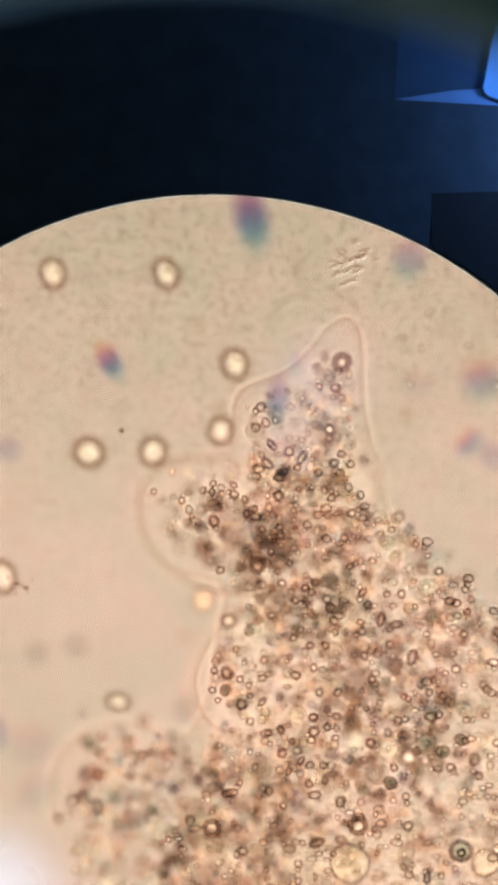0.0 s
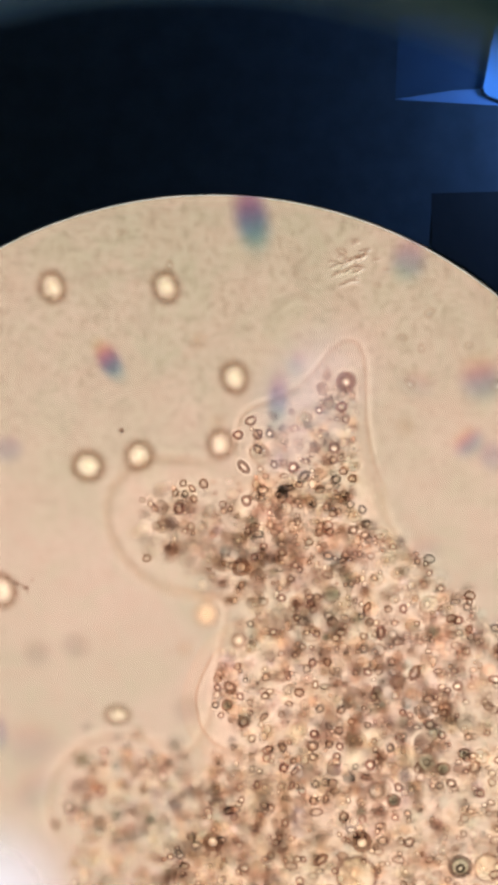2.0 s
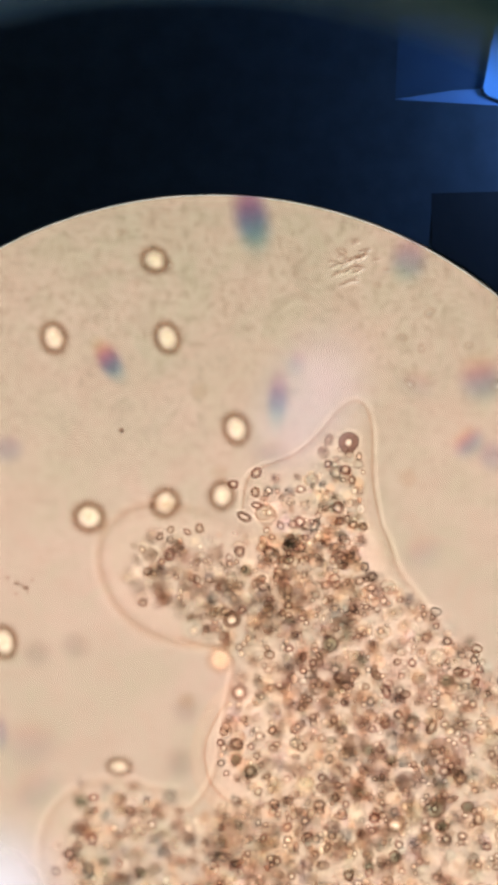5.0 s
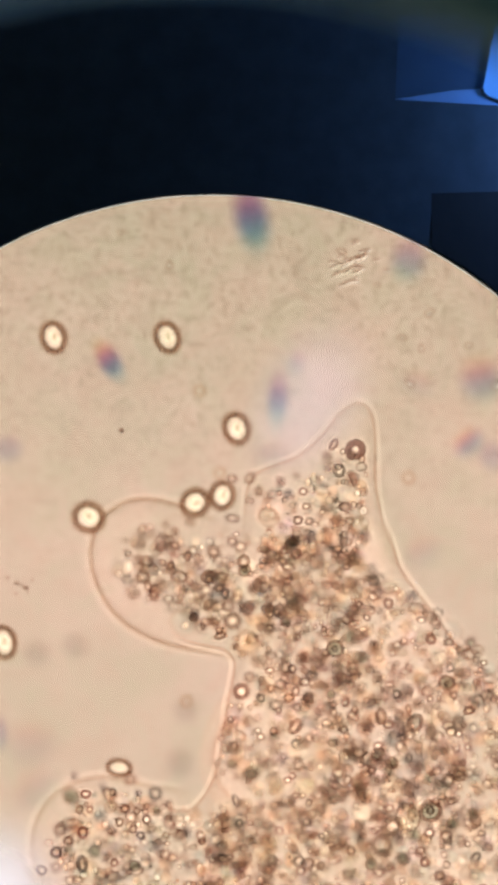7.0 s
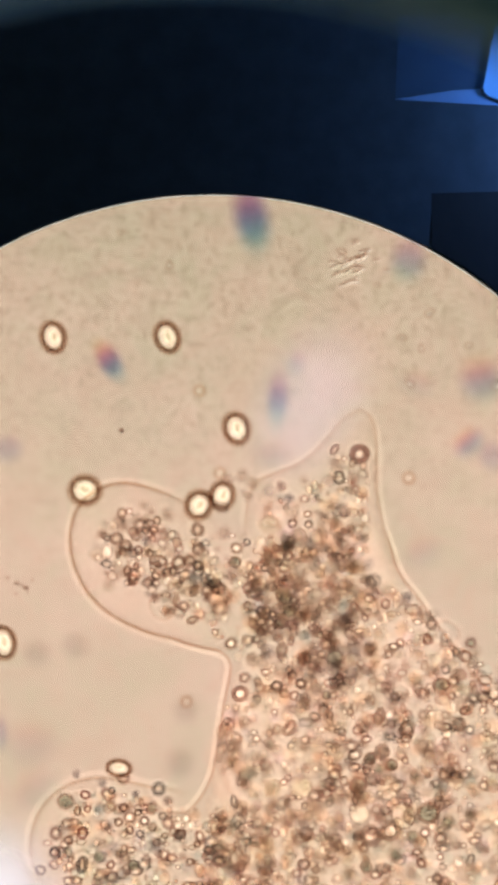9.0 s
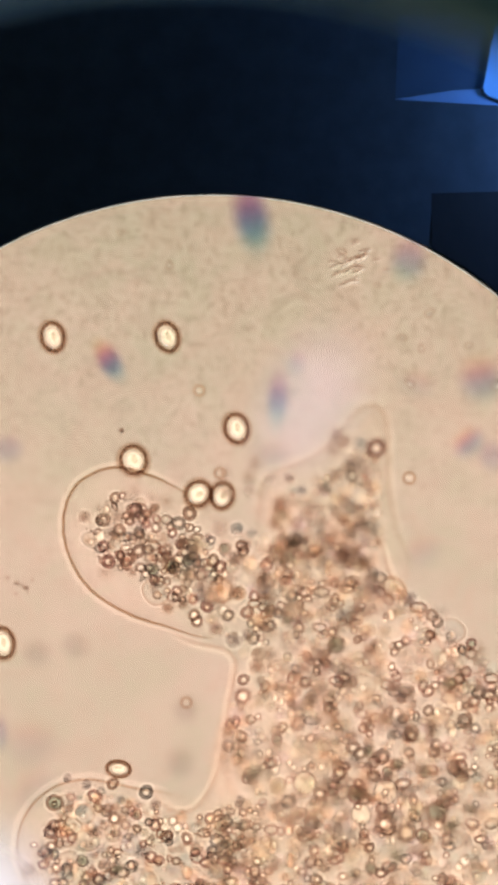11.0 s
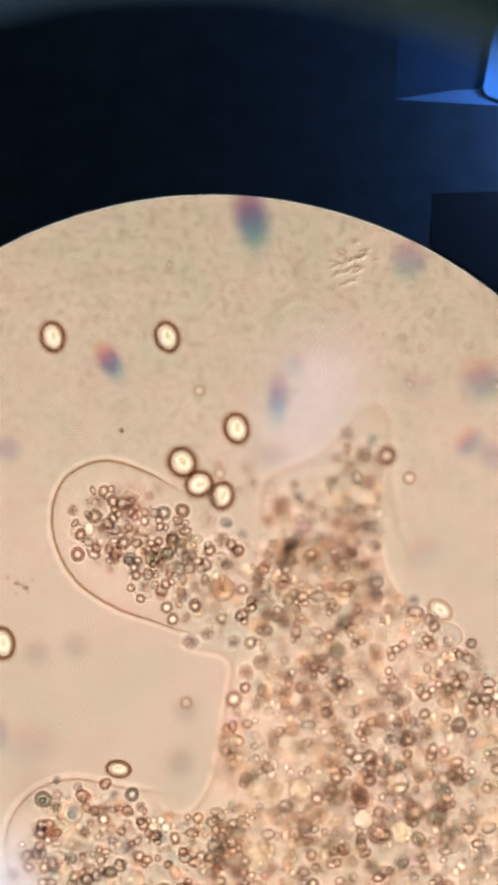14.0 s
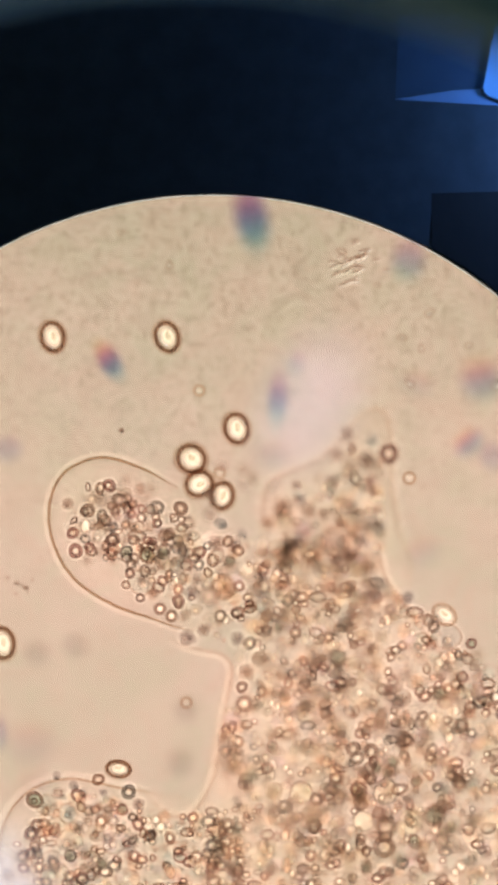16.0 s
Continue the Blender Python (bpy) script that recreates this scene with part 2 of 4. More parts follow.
M_DRIED = clear_tissue("dried_dirt", (0.93, 0.90, 0.88), [(0.0, (0.22, 0.18, 0.16)), (1.0, (0.26, 0.22, 0.2))], 0.955)
M_BRIGHT = clear_tissue("bright_mark", (1, 1, 1), [(0.0, (0.95, 0.93, 0.9)), (1.0, (0.9, 0.97, 1))], 0.93, spread=0.05)
# Ledge and panel hold part of the blue lamplight in their base colours.
M_LEDGE = matte("ledge_lit_blue", (0.24, 0.40, 0.60), 0.7, 0.1)
M_PANEL = matte("panel_lit_blue", (0.062, 0.105, 0.155), 0.7, 0.3, 20.0)
M_SQUARE = matte("dull_square", (0.020, 0.017, 0.013), 0.85)
M_STOP_FRINGE = clear_tissue("cyan_fringe", (1, 1, 1), [(0.0, (0.30, 0.42, 0.5)), (1.0, (0.30, 0.42, 0.5))], 0.3)
M_CUP = matte("eyecup_rubber", (0.55, 0.92, 0.92), 0.9, 0.2)

n = Nodes("blue_lamp_window")
glow = n.add("ShaderNodeEmission", Color=(0.055, 0.235, 0.90, 1), Strength=1.0)
M_LED = n.close(glow.outputs[0])


# ---- building helpers ----
def mesh_of(name, bm, *materials, smooth=True):
    me = bpy.data.meshes.new(name)
    bmesh.ops.delete(bm, geom=[v for v in bm.verts if not v.link_faces], context="VERTS")
    bmesh.ops.recalc_face_normals(bm, faces=bm.faces[:])
    for f in bm.faces:
        f.smooth = smooth
    bm.to_mesh(me)
    bm.free()
    for m in materials:
        me.materials.append(m)
    return me


def part(name, bm, material, parent, label="", smooth=True):
    ob = new(name, bm if isinstance(bm, bpy.types.Mesh) else mesh_of(name, bm, material, smooth=smooth))
    ob.parent = parent
    return tagged(ob, label=label)


def torus(bm, a, b, minor, height=1.0, seg=20, ring=6, at=(0, 0, 0), mat=0, wobble=0.0, seed=0, under=None):
    rows = []
    for i in range(seg):
        t = 2 * math.pi * i / seg
        k = 1 + wobble * math.sin(2 * t + seed) + 0.6 * wobble * math.sin(3 * t + 2 * seed)
        row = []
        for j in range(ring):
            p = 2 * math.pi * j / ring
            r = minor * math.cos(p)
            row.append(bm.verts.new((at[0] + (a * k + r) * math.cos(t), at[1] + (b * k + r) * math.sin(t), at[2] + minor * height * math.sin(p))))
        rows.append(row)
    for i in range(seg):
        for j in range(ring):
            if under == "cap" and 2 * j >= ring - 1:
                continue
            f = bm.faces.new((rows[i][j], rows[(i + 1) % seg][j], rows[(i + 1) % seg][(j + 1) % ring], rows[i][(j + 1) % ring]))
            f.material_index = mat if under in (None, "cap") or 2 * j < ring - 1 else under


def bead(bm, a, b, c, seg=12, rings=6, at=(0, 0, 0), mat=0, wobble=0.0, seed=0, under=None):
    """An ellipsoid; under: the material of its lower half, where the beam enters, or "cap" for the upper half alone."""
    top = bm.verts.new((at[0], at[1], at[2] + c))
    low = None if under == "cap" else bm.verts.new((at[0], at[1], at[2] - c))
    rows = []
    for j in range(1, rings):
        p = math.pi * j / rings
        if under == "cap" and 2 * j > rings:
            break
        row = []
        for i in range(seg):
            t = 2 * math.pi * i / seg
            k = math.sin(p) * (1 + wobble * math.sin(2 * t + seed) + wobble * math.sin(5 * t + 3 * seed + j))
            row.append(bm.verts.new((at[0] + a * k * math.cos(t), at[1] + b * k * math.sin(t), at[2] + c * math.cos(p))))
        rows.append(row)
    made = []
    for i in range(seg):
        i2 = (i + 1) % seg
        made.append(bm.faces.new((top, rows[0][i], rows[0][i2])))
        if low:
            made.append(bm.faces.new((low, rows[-1][i2], rows[-1][i])))
        for j in range(len(rows) - 1):
            made.append(bm.faces.new((rows[j][i], rows[j + 1][i], rows[j + 1][i2], rows[j][i2])))
    for f in made:
        f.material_index = mat if under in (None, "cap") or f.calc_center_median().z > at[2] else under


def slab(bm, x0, x1, y0, y1, z0, z1, bevel=0.0):
    made = bmesh.ops.create_cube(bm, size=1.0)["verts"]
    for v in made:
        v.co = Vector(((x0 + x1) / 2 + v.co.x * (x1 - x0), (y0 + y1) / 2 + v.co.y * (y1 - y0), (z0 + z1) / 2 + v.co.z * (z1 - z0)))
    if bevel:
        edges = list({e for v in made for e in v.link_edges})
        bmesh.ops.bevel(bm, geom=edges, offset=bevel, segments=3, affect="EDGES")


# ---- the microscope: ground glass, field stop, eyepiece ----
CENTRE = spot(376.5, 1148.5)
STOP_R = 803.5 * DIV


def sheet_disc(bm, r, seg=96):
    bm.faces.new([bm.verts.new((r * math.cos(2 * math.pi * i / seg), r * math.sin(2 * math.pi * i / seg), 0)) for i in range(seg)])


bm = bmesh.new()
sheet_disc(bm, 0.50)
ground_glass = tagged(new("ground_glass", mesh_of("ground_glass", bm, M_FIELD, smooth=False)), "warm backlit ground glass under the slide", "light field", kind="structure")
ground_glass.location = (CENTRE.x, CENTRE.y, -0.06)

# field stop: a black plate with a round, slightly rough opening
bm = bmesh.new()
SEG = 720
prof = [(STOP_R + 0.0016, -0.003), (STOP_R, -0.001), (STOP_R, 0.0004), (STOP_R + 0.0008, 0.0013), (STOP_R + 0.02, 0.0016), (0.62, 0.0016), (0.62, -0.003)]
rows = []
for i in range(SEG):
    t = 2 * math.pi * i / SEG
    burr = 0.0002 * noise.noise((30 * math.cos(t), 30 * math.sin(t), 0.3)) + 0.0002 * max(0, noise.noise((120 * math.cos(t), 120 * math.sin(t), 4.3)) - 0.3)
    rows.append([bm.verts.new(((r - (burr if k < 4 else 0)) * math.cos(t), (r - (burr if k < 4 else 0)) * math.sin(t), z)) for k, (r, z) in enumerate(prof)])
for i in range(SEG):
    for j in range(len(prof)):
        a, b = rows[i], rows[(i + 1) % SEG]
        bm.faces.new((a[j], b[j], b[(j + 1) % len(prof)], a[(j + 1) % len(prof)]))
field_stop = tagged(new("field_stop", mesh_of("field_stop", bm, M_NAVY, smooth=False)), "black round field stop plate of the eyepiece", "field stop", kind="structure")
field_stop.location = CENTRE

# black tube that closes the light path below the stop
bm = bmesh.new()
SEG = 96
for r, flip in ((0.50, False), (0.51, True)):
    ring0 = [bm.verts.new((r * math.cos(2 * math.pi * i / SEG), r * math.sin(2 * math.pi * i / SEG), -0.30)) for i in range(SEG)]
    ring1 = [bm.verts.new((v.co.x, v.co.y, -0.004)) for v in ring0]
    for i in range(SEG):
        bm.faces.new((ring0[i], ring0[(i + 1) % SEG], ring1[(i + 1) % SEG], ring1[i]))
tube = tagged(new("tube", mesh_of("tube", bm, M_BLACK)), "black inner wall of the microscope tube", "tube", kind="structure")
tube.location = CENTRE

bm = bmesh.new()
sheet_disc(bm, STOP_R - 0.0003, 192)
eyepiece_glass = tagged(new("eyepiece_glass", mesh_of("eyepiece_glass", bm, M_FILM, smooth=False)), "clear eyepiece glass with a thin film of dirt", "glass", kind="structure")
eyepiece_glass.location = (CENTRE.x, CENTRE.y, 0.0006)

# rubber eyecup: its blurred rim hangs into the view
bm = bmesh.new()
torus(bm, 0.395, 0.395, 0.030, 0.6, 96, 10)
eyecup = tagged(new("eyecup", mesh_of("eyecup", bm, M_CUP)), "grey-green rubber eyecup rim, out of focus", "eyecup", kind="structure")
eyecup.location = (spot(330, 0).x, spot(0, 1180).y, 0.07)

# lamp window with its ledge on the plate
bracket = tagged(new("lamp_bracket"), "dark bracket with a glowing blue lamp window", "lamp")
p = spot(882, 178)
bracket.location = (p.x, p.y, 0.0016)


def prism(bm, outline, z0, z1):
    lo = [bm.verts.new((u * DIV, v * DIV, z0)) for u, v in outline]
    hi = [bm.verts.new((u * DIV, v * DIV, z if isinstance(z1, list) else z1)) for (u, v), z in zip(outline, z1 if isinstance(z1, list) else [0] * len(outline))]
    k = len(lo)
    bm.faces.new(lo[::-1])
    bm.faces.new(hi)
    for i in range(k):
        bm.faces.new((lo[i], lo[(i + 1) % k], hi[(i + 1) % k], hi[i]))


bm = bmesh.new()
prism(bm, [(-27, 20), (-24, 12), (-17, 6), (70, -22), (70, 250), (-2, 150), (-14, 90)], 0.0005, 0.0013)
part("lamp_window", bm, M_LED, bracket, "glowing blue lamp window", smooth=False)
bm = bmesh.new()
prism(bm, [(-32, 20), (-29, 9), (-18, 1), (70, -28), (70, -22), (-17, 6), (-24, 12), (-27, 20)], 0.0004, 0.0014)
part("seam", bm, M_BLACK, bracket, "dark seam round the lamp window", smooth=False)
bm = bmesh.new()
prism(bm, [(-184, 1), (70, -14), (70, 8), (-24, 20), (-80, 17)], 0.0, [0.0002, 0.0002, 0.0005, 0.0005, 0.0004])
part("ledge", bm, M_LEDGE, bracket, "pale narrow ledge, blue lamplight in its colour", smooth=False)
bm = bmesh.new()
prism(bm, [(-182, 3), (-80, 19), (70, 24), (70, 150), (-176, 150)], 0.0, 0.00003)
part("panel", bm, M_PANEL, bracket, "panel with the blue lamplight in its colour", smooth=False)
bm = bmesh.new()
prism(bm, [(-118, -165), (80, -160), (80, -411), (0, -338), (-62, -293), (-118, -260)], -0.0003, 0.00003)
part("cover", bm, M_SQUARE, bracket, "dark flat square on the plate", smooth=False)

# bright colour fringe at the stop's opening, a light effect put in as a thin ring
bm = bmesh.new()
torus(bm, STOP_R - 0.0004, STOP_R - 0.0004, 0.00035, 1.0, 360, 5, under=1)
stop_fringe = tagged(new("worn_edge", mesh_of("worn_edge", bm, M_STOP_FRINGE, M_CLEAR)), "thin bright fringe painted along the field stop's edge", "edge", kind="structure")
stop_fringe.location = (CENTRE.x, CENTRE.y, 0.0)

# ---- the slide and how the stage carries it (divisions, and metres of height) ----
STAGE = [(0.0, -3, -115, -22.0), (1.0, -3, -115, -22.0), (1.4, -3, -115, -22.0), (1.6, -4, -110, -22.0), (2.0, -4, -91, -22.0), (2.5, -5, -64, -22.0), (3.0, -7, -35, -22.0), (3.4, -9, -1, -22.0), (3.6, -8, 3, -22.0), (4.0, -2, 2, -21.5), (4.3, -1, 1, -21.0), (6.3, 0, 0, -15.4), (7.0, 0, 0, -14.4), (8.0, 0, 0, -13.2), (9.0, 0, 0, -12.0), (11.3, 0, 0, -7.2), (12.0, 0, 0, -7.0), (16.0, 0, 0, -7.0)]


def stage_pose(row, du=0.0, dv=0.0, dh=0.0, turn=0.0):
    t, u, v, z = row
    return pose((u + du) * DIV, -(v + dv) * DIV, z * MM + dh, 0, 0, turn)


def stage_at(t):
    for a, b in zip(STAGE, STAGE[1:]):
        if t <= b[0]:
            k = (t - a[0]) / (b[0] - a[0])
            return tuple(x + (y - x) * k for x, y in zip(a, b))
    return STAGE[-1]


bm = bmesh.new()
slab(bm, -0.36, 0.36, -0.42, 0.30, -0.003, 0.0, 0.0005)
slide = tagged(new("glass_slide", mesh_of("glass_slide", bm, M_SLIDE, smooth=False)), "clear glass microscope slide on the stage", "glass slide")

# ---- yeast cells ----
def yeast_cell(a, b, body=None, wall=None):
    """An oval budding-yeast cell: dark wall, bright body, faint vacuole."""
    cell = new("yeast_cell")
    bm = bmesh.new()
    bead(bm, a * 0.86, b * 0.86, 7.0 * MM, 24, 8, (0, 0, 8.0 * MM), wobble=0.02, seed=a * 900, under=1)
    part("body", mesh_of("body", bm, body or M_YEAST, M_CLEAR), None, cell)
    bm = bmesh.new()
    torus(bm, a * 0.91, b * 0.91, 1.05 * MM, 1.3, 36, 8, (0, 0, 6.6 * MM), wobble=0.015, seed=b * 700, under=1)
    part("cell_wall", mesh_of("cell_wall", bm, wall or M_WALL, M_CLEAR), None, cell, "dark brown cell wall")
    # Optical halo of the cell, put in as a pale ring.
    bm = bmesh.new()
    torus(bm, a * 1.13, b * 1.11, 0.9 * MM, 0.8, 36, 6, (0, 0, 6.4 * MM), wobble=0.02, seed=b * 500, under=1)
    part("halo", mesh_of("halo", bm, M_STRONG_HALO, M_CLEAR), None, cell, "pale ring for the cell's optical halo")
    # Added ring: the dark halo of defocus round the cell, put in as matter.
    if wall is None:
        bm = bmesh.new()
        torus(bm, a * (0.96 if a > 16 * DIV else 0.88), b * 0.96, min(2.2 * MM, a * 0.28), 1.6, 36, 8, (0, 0, 9.5 * MM), wobble=0.02, seed=b * 400, under=1)
        part("capsule", mesh_of("capsule", bm, M_DEFOCUS, M_CLEAR), None, cell, "added smoky ring, the cell's dark defocus halo")
    # Bright bead in place of the light that the cell focuses.
    bm = bmesh.new()
    bead(bm, a * 0.50, b * 0.56, 1.3 * MM, 20, 6, (0.2 * MM, -0.3 * MM, 7.0 * MM), wobble=0.03, seed=a * 300, under=1)
    part("core", mesh_of("core", bm, M_PINK if body is M_PINK else M_GLINT, M_CLEAR), None, cell, "bright bead for the light the cell focuses")
    bm = bmesh.new()
    bead(bm, a * 0.20, b * 0.30, 0.8 * MM, 14, 6, (0.6 * MM, 0.3 * MM, 8.6 * MM), wobble=0.08, seed=3 + a * 500, under=1)
    part("vacuole", mesh_of("vacuole", bm, M_VACUOLE, M_CLEAR), None, cell, "faint olive vacuole")
    return cell


# u, v at rest, half width, half length, turn
CELLS = [
    ("y1", 93.5, 597, 21.5, 27.5, 14), ("y2", 296, 597, 21.5, 27.5, 20), ("y3", 419, 759, 22.5, 27.5, 16), ("y6", 393.5, 878, 21, 24.5, -12),
    ("y4", 158, 917, 25, 27, 0), ("y5", 352, 859, 23, 25, -60), ("y7", 363, 1181, 22, 23, 0), ("y8", 210, 1362, 15, 22, 82),
    ("y9", 690, 1035, 18, 24, 55), ("y10", 5, 1139, 21, 29, 12), ("y11", 399, 403, 21, 23, 30),
]
YEAST = {}
for key, u, v, a, b, turn in CELLS:
    cell = yeast_cell(a * DIV, b * DIV, *{"y7": (M_PINK, M_PALE_WALL), "y9": (M_YEAST, M_PALE_WALL)}.get(key, ()))
    tagged(cell, "oval yeast cell, dark wall, bright cream body, on the slide", "yeast cell", "yeast cells in the water")
    YEAST[key] = (cell, u, v, turn)
tagged(YEAST["y8"][0], "small bright yeast cell lying beside the amoeba's lobe")

# ways of the cells that the amoeba pushes: seconds, u, v, turn
PUSHED = {
    "y4": [(0, 158, 917, 60), (7.4, 156, 917, 60), (8.0, 153, 911, 70), (8.5, 151, 893, 80), (9.0, 150, 869, 78), (9.3, 150, 858, 74), (10.3, 195, 822, 50), (11.3, 252, 815, 20), (12.0, 281, 818, 18), (12.5, 297, 819, 20), (13.5, 317, 819, 30), (14.5, 328, 818, 40), (15.5, 337, 814, 50), (16.0, 339, 813, 52)],
    "y5": [(0, 273, 915, -20), (0.5, 263, 911, -22), (1.0, 253, 901, -25), (1.5, 249, 899, -28), (3.5, 246, 897, -30), (4.2, 252, 897, -34), (6.3, 340, 886, -50), (7.0, 345, 891, -52), (7.6, 348, 899, -54), (8.5, 353, 899, -30), (9.0, 352, 895, -30), (11.3, 351, 871, -50), (12.0, 351, 862, -58), (12.5, 352, 859, -60), (16.0, 353, 857, -62)],
    "y7": [(0, 363, 1181, 0), (1.5, 368, 1182, 0), (4.0, 376, 1179, 0), (6.3, 412, 1158, 0), (7.0, 438, 1139, 0), (7.4, 449, 1120, 0), (8.2, 425, 1075, 10), (9.0, 386, 1054, 20), (11.3, 392, 1046, 20), (16.0, 396, 1040, 20)],
    "y9": [(0, 600, 1240, 40), (6.3, 605, 1220, 42), (9.2, 655, 1062, 46), (11.3, 709, 1042, 50), (12.0, 737, 1053, 52), (12.5, 755, 1064, 55), (13.0, 766, 1071, 55), (14.0, 779, 1081, 55), (15.0, 784, 1085, 55), (16.0, 787, 1089, 55)],
    "y11": [(0, 401, 396, 30), (3.5, 399, 402, 30), (4.2, 400, 400, 32), (5.2, 230, 470, 50), (6.2, -60, 515, 60), (9.0, -120, 530, 70), (16.0, -130, 535, 75)],
}

# ---- the amoeba ----
amoeba = tagged(new("amoeba"), "large granular amoeba with clear lobed pseudopods on the slide", "amoeba")


def lobe_outline(p0, r0, p1, r1, count=72):
    """Tapered, round-ended outline about the line from p0 to p1, as points of the plane, starting at p0's far end."""
    p0, p1 = Vector(p0), Vector(p1)
    axis = p1 - p0
    length = axis.length
    d = axis / length
    n2 = Vector((-d.y, d.x))
    lean = math.asin(max(-0.99, min(0.99, (r0 - r1) / length)))
    pts = []
    half = count // 2
    a0, a1 = math.pi / 2 - lean, math.pi / 2 - lean
    for i in range(half):
        t = a0 + (2 * math.pi - 2 * a0) * i / (half - 1)
        pts.append(p0 + r0 * (math.cos(t) * d + math.sin(t) * n2))
    for i in range(half):
        t = -a1 + 2 * a1 * i / (half - 1)
        pts.append(p1 + r1 * (math.cos(t) * d + math.sin(t) * n2))
    return pts


def lobe(name, p0, r0, p1, r1, height, arc, edge_h, material=None, label="", seed=1.0, line=None):
    """A dome of clear jelly; a stretch of its outline carries a dark edge line and its optical halo, put in as a pale
    tube.
    """
    base = lobe_outline(p0, r0, p1, r1)
    wob = [1 + 0.012 * noise.noise((i * 0.35, seed, 2.0)) for i in range(len(base))]
    bm = bmesh.new()
    rows = []
    steps = 7
    for k in range(steps):
        s = math.cos(math.pi / 2 * k / steps)
        z = height * MM * math.sin(math.pi / 2 * k / steps) + 0.0004
        ring = lobe_outline(p0, r0 * s, p1, r1 * s)
        rows.append([bm.verts.new(((q.x) * DIV, (q.y) * DIV, z)) for q in ring])
    n_pts = len(base)
    for k in range(steps - 1):
        for i in range(n_pts):
            bm.faces.new((rows[k][i], rows[k][(i + 1) % n_pts], rows[k + 1][(i + 1) % n_pts], rows[k + 1][i]))
    bm.faces.new(rows[-1])
    body = part(name, bm, material or M_JELLY, amoeba, label)
    if arc:
        def path(grow):
            """The stretch of the outline between two distances from the tip."""
            ring = lobe_outline(p0, r0 + grow, p1, r1 + grow, 144)
            ring = ring[36:] + ring[:36]
            step = [(ring[(i + 1) % 144] - ring[i]).length for i in range(144)]
            total = sum(step)
            pts = []
            for k in range(161):
                f = (arc[0] + (arc[1] - arc[0]) * k / 160) % total
                i = 0
                while f > step[i]:
                    f -= step[i]
                    i = (i + 1) % 144
                q = ring[i].lerp(ring[(i + 1) % 144], f / max(step[i], 1e-9))
                w = 2.0 * noise.noise((k * 0.07, seed, 5.0))
                pts.append(Vector(((q.x + w) * DIV, (q.y + w) * DIV, edge_h * MM)))
            return pts
        for nm, grow, rad, mat in (("edge", 0.0, 2.1, line or M_SOFT), ("halo", 8.5, 6.5, M_BRIGHT_HALO if line else M_HALO)):
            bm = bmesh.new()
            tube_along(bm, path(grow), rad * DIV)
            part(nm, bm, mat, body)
    return body


def tube_along(bm, pts, rad, ring=6):
    rows = []
    for i, p in enumerate(pts):
        d = (pts[min(i + 1, len(pts) - 1)] - pts[max(i - 1, 0)]).normalized()
        side = Vector((-d.y, d.x, 0))
        k = min(1.0, 0.15 + 6 * min(i, len(pts) - 1 - i) / len(pts))
        rows.append([bm.verts.new(p + rad * k * (side * math.cos(2 * math.pi * j / ring) + Vector((0, 0, 0.6)) * math.sin(2 * math.pi * j / ring))) for j in range(ring)])
    for a, b in zip(rows, rows[1:]):
        for j in range(ring):
            bm.faces.new((a[j], a[(j + 1) % ring], b[(j + 1) % ring], b[j]))
    bm.faces.new(rows[0][::-1])
    bm.faces.new(rows[-1])


def flat(u, v):
    return (u - 441, 784 - v)


def spline(points, per=12, closed=False):
    """A smooth line through a few guide points of the plane."""
    pts = [Vector(p) for p in points]
    k = len(pts)
    out = []
    for i in range(k if closed else k - 1):
        a, b, c, d = (pts[(i + j) % k] if closed else pts[max(0, min(k - 1, i + j))] for j in (-1, 0, 1, 2))
        for q in range(per):
            t = q / per
            out.append(0.5 * (2 * b + (c - a) * t + (2 * a - 5 * b + 4 * c - d) * t * t + (3 * b - a - 3 * c + d) * t ** 3))
    return out if closed else out + [pts[-1]]


def beside(line, far, closed=False):
    """The line moved to its left by far."""
    k = len(line)
    out = []
    for i, p in enumerate(line):
        d = line[(i + 2) % k if closed else min(i + 2, k - 1)] - line[(i - 2) % k if closed else max(i - 2, 0)]
        out.append(p + far * Vector((-d.y, d.x)).normalized())
    return out


def rim_line(name, line, h, dark, halo, parent, label="", outward=7.0, wide=2.6, seed=0.0):
    """A thin dark edge, and beside it the optical halo put in as a pale tube."""
    made = None
    for nm, far, rad, mat in ((name, 0.0, wide, dark), ("halo", outward, 1.9 * wide, halo)):
        pts = []
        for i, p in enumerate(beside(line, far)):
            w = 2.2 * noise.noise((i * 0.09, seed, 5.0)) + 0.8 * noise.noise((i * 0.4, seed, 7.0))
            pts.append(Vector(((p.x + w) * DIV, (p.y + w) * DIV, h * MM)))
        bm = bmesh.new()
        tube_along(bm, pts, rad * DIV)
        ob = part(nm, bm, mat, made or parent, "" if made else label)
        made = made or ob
    return made


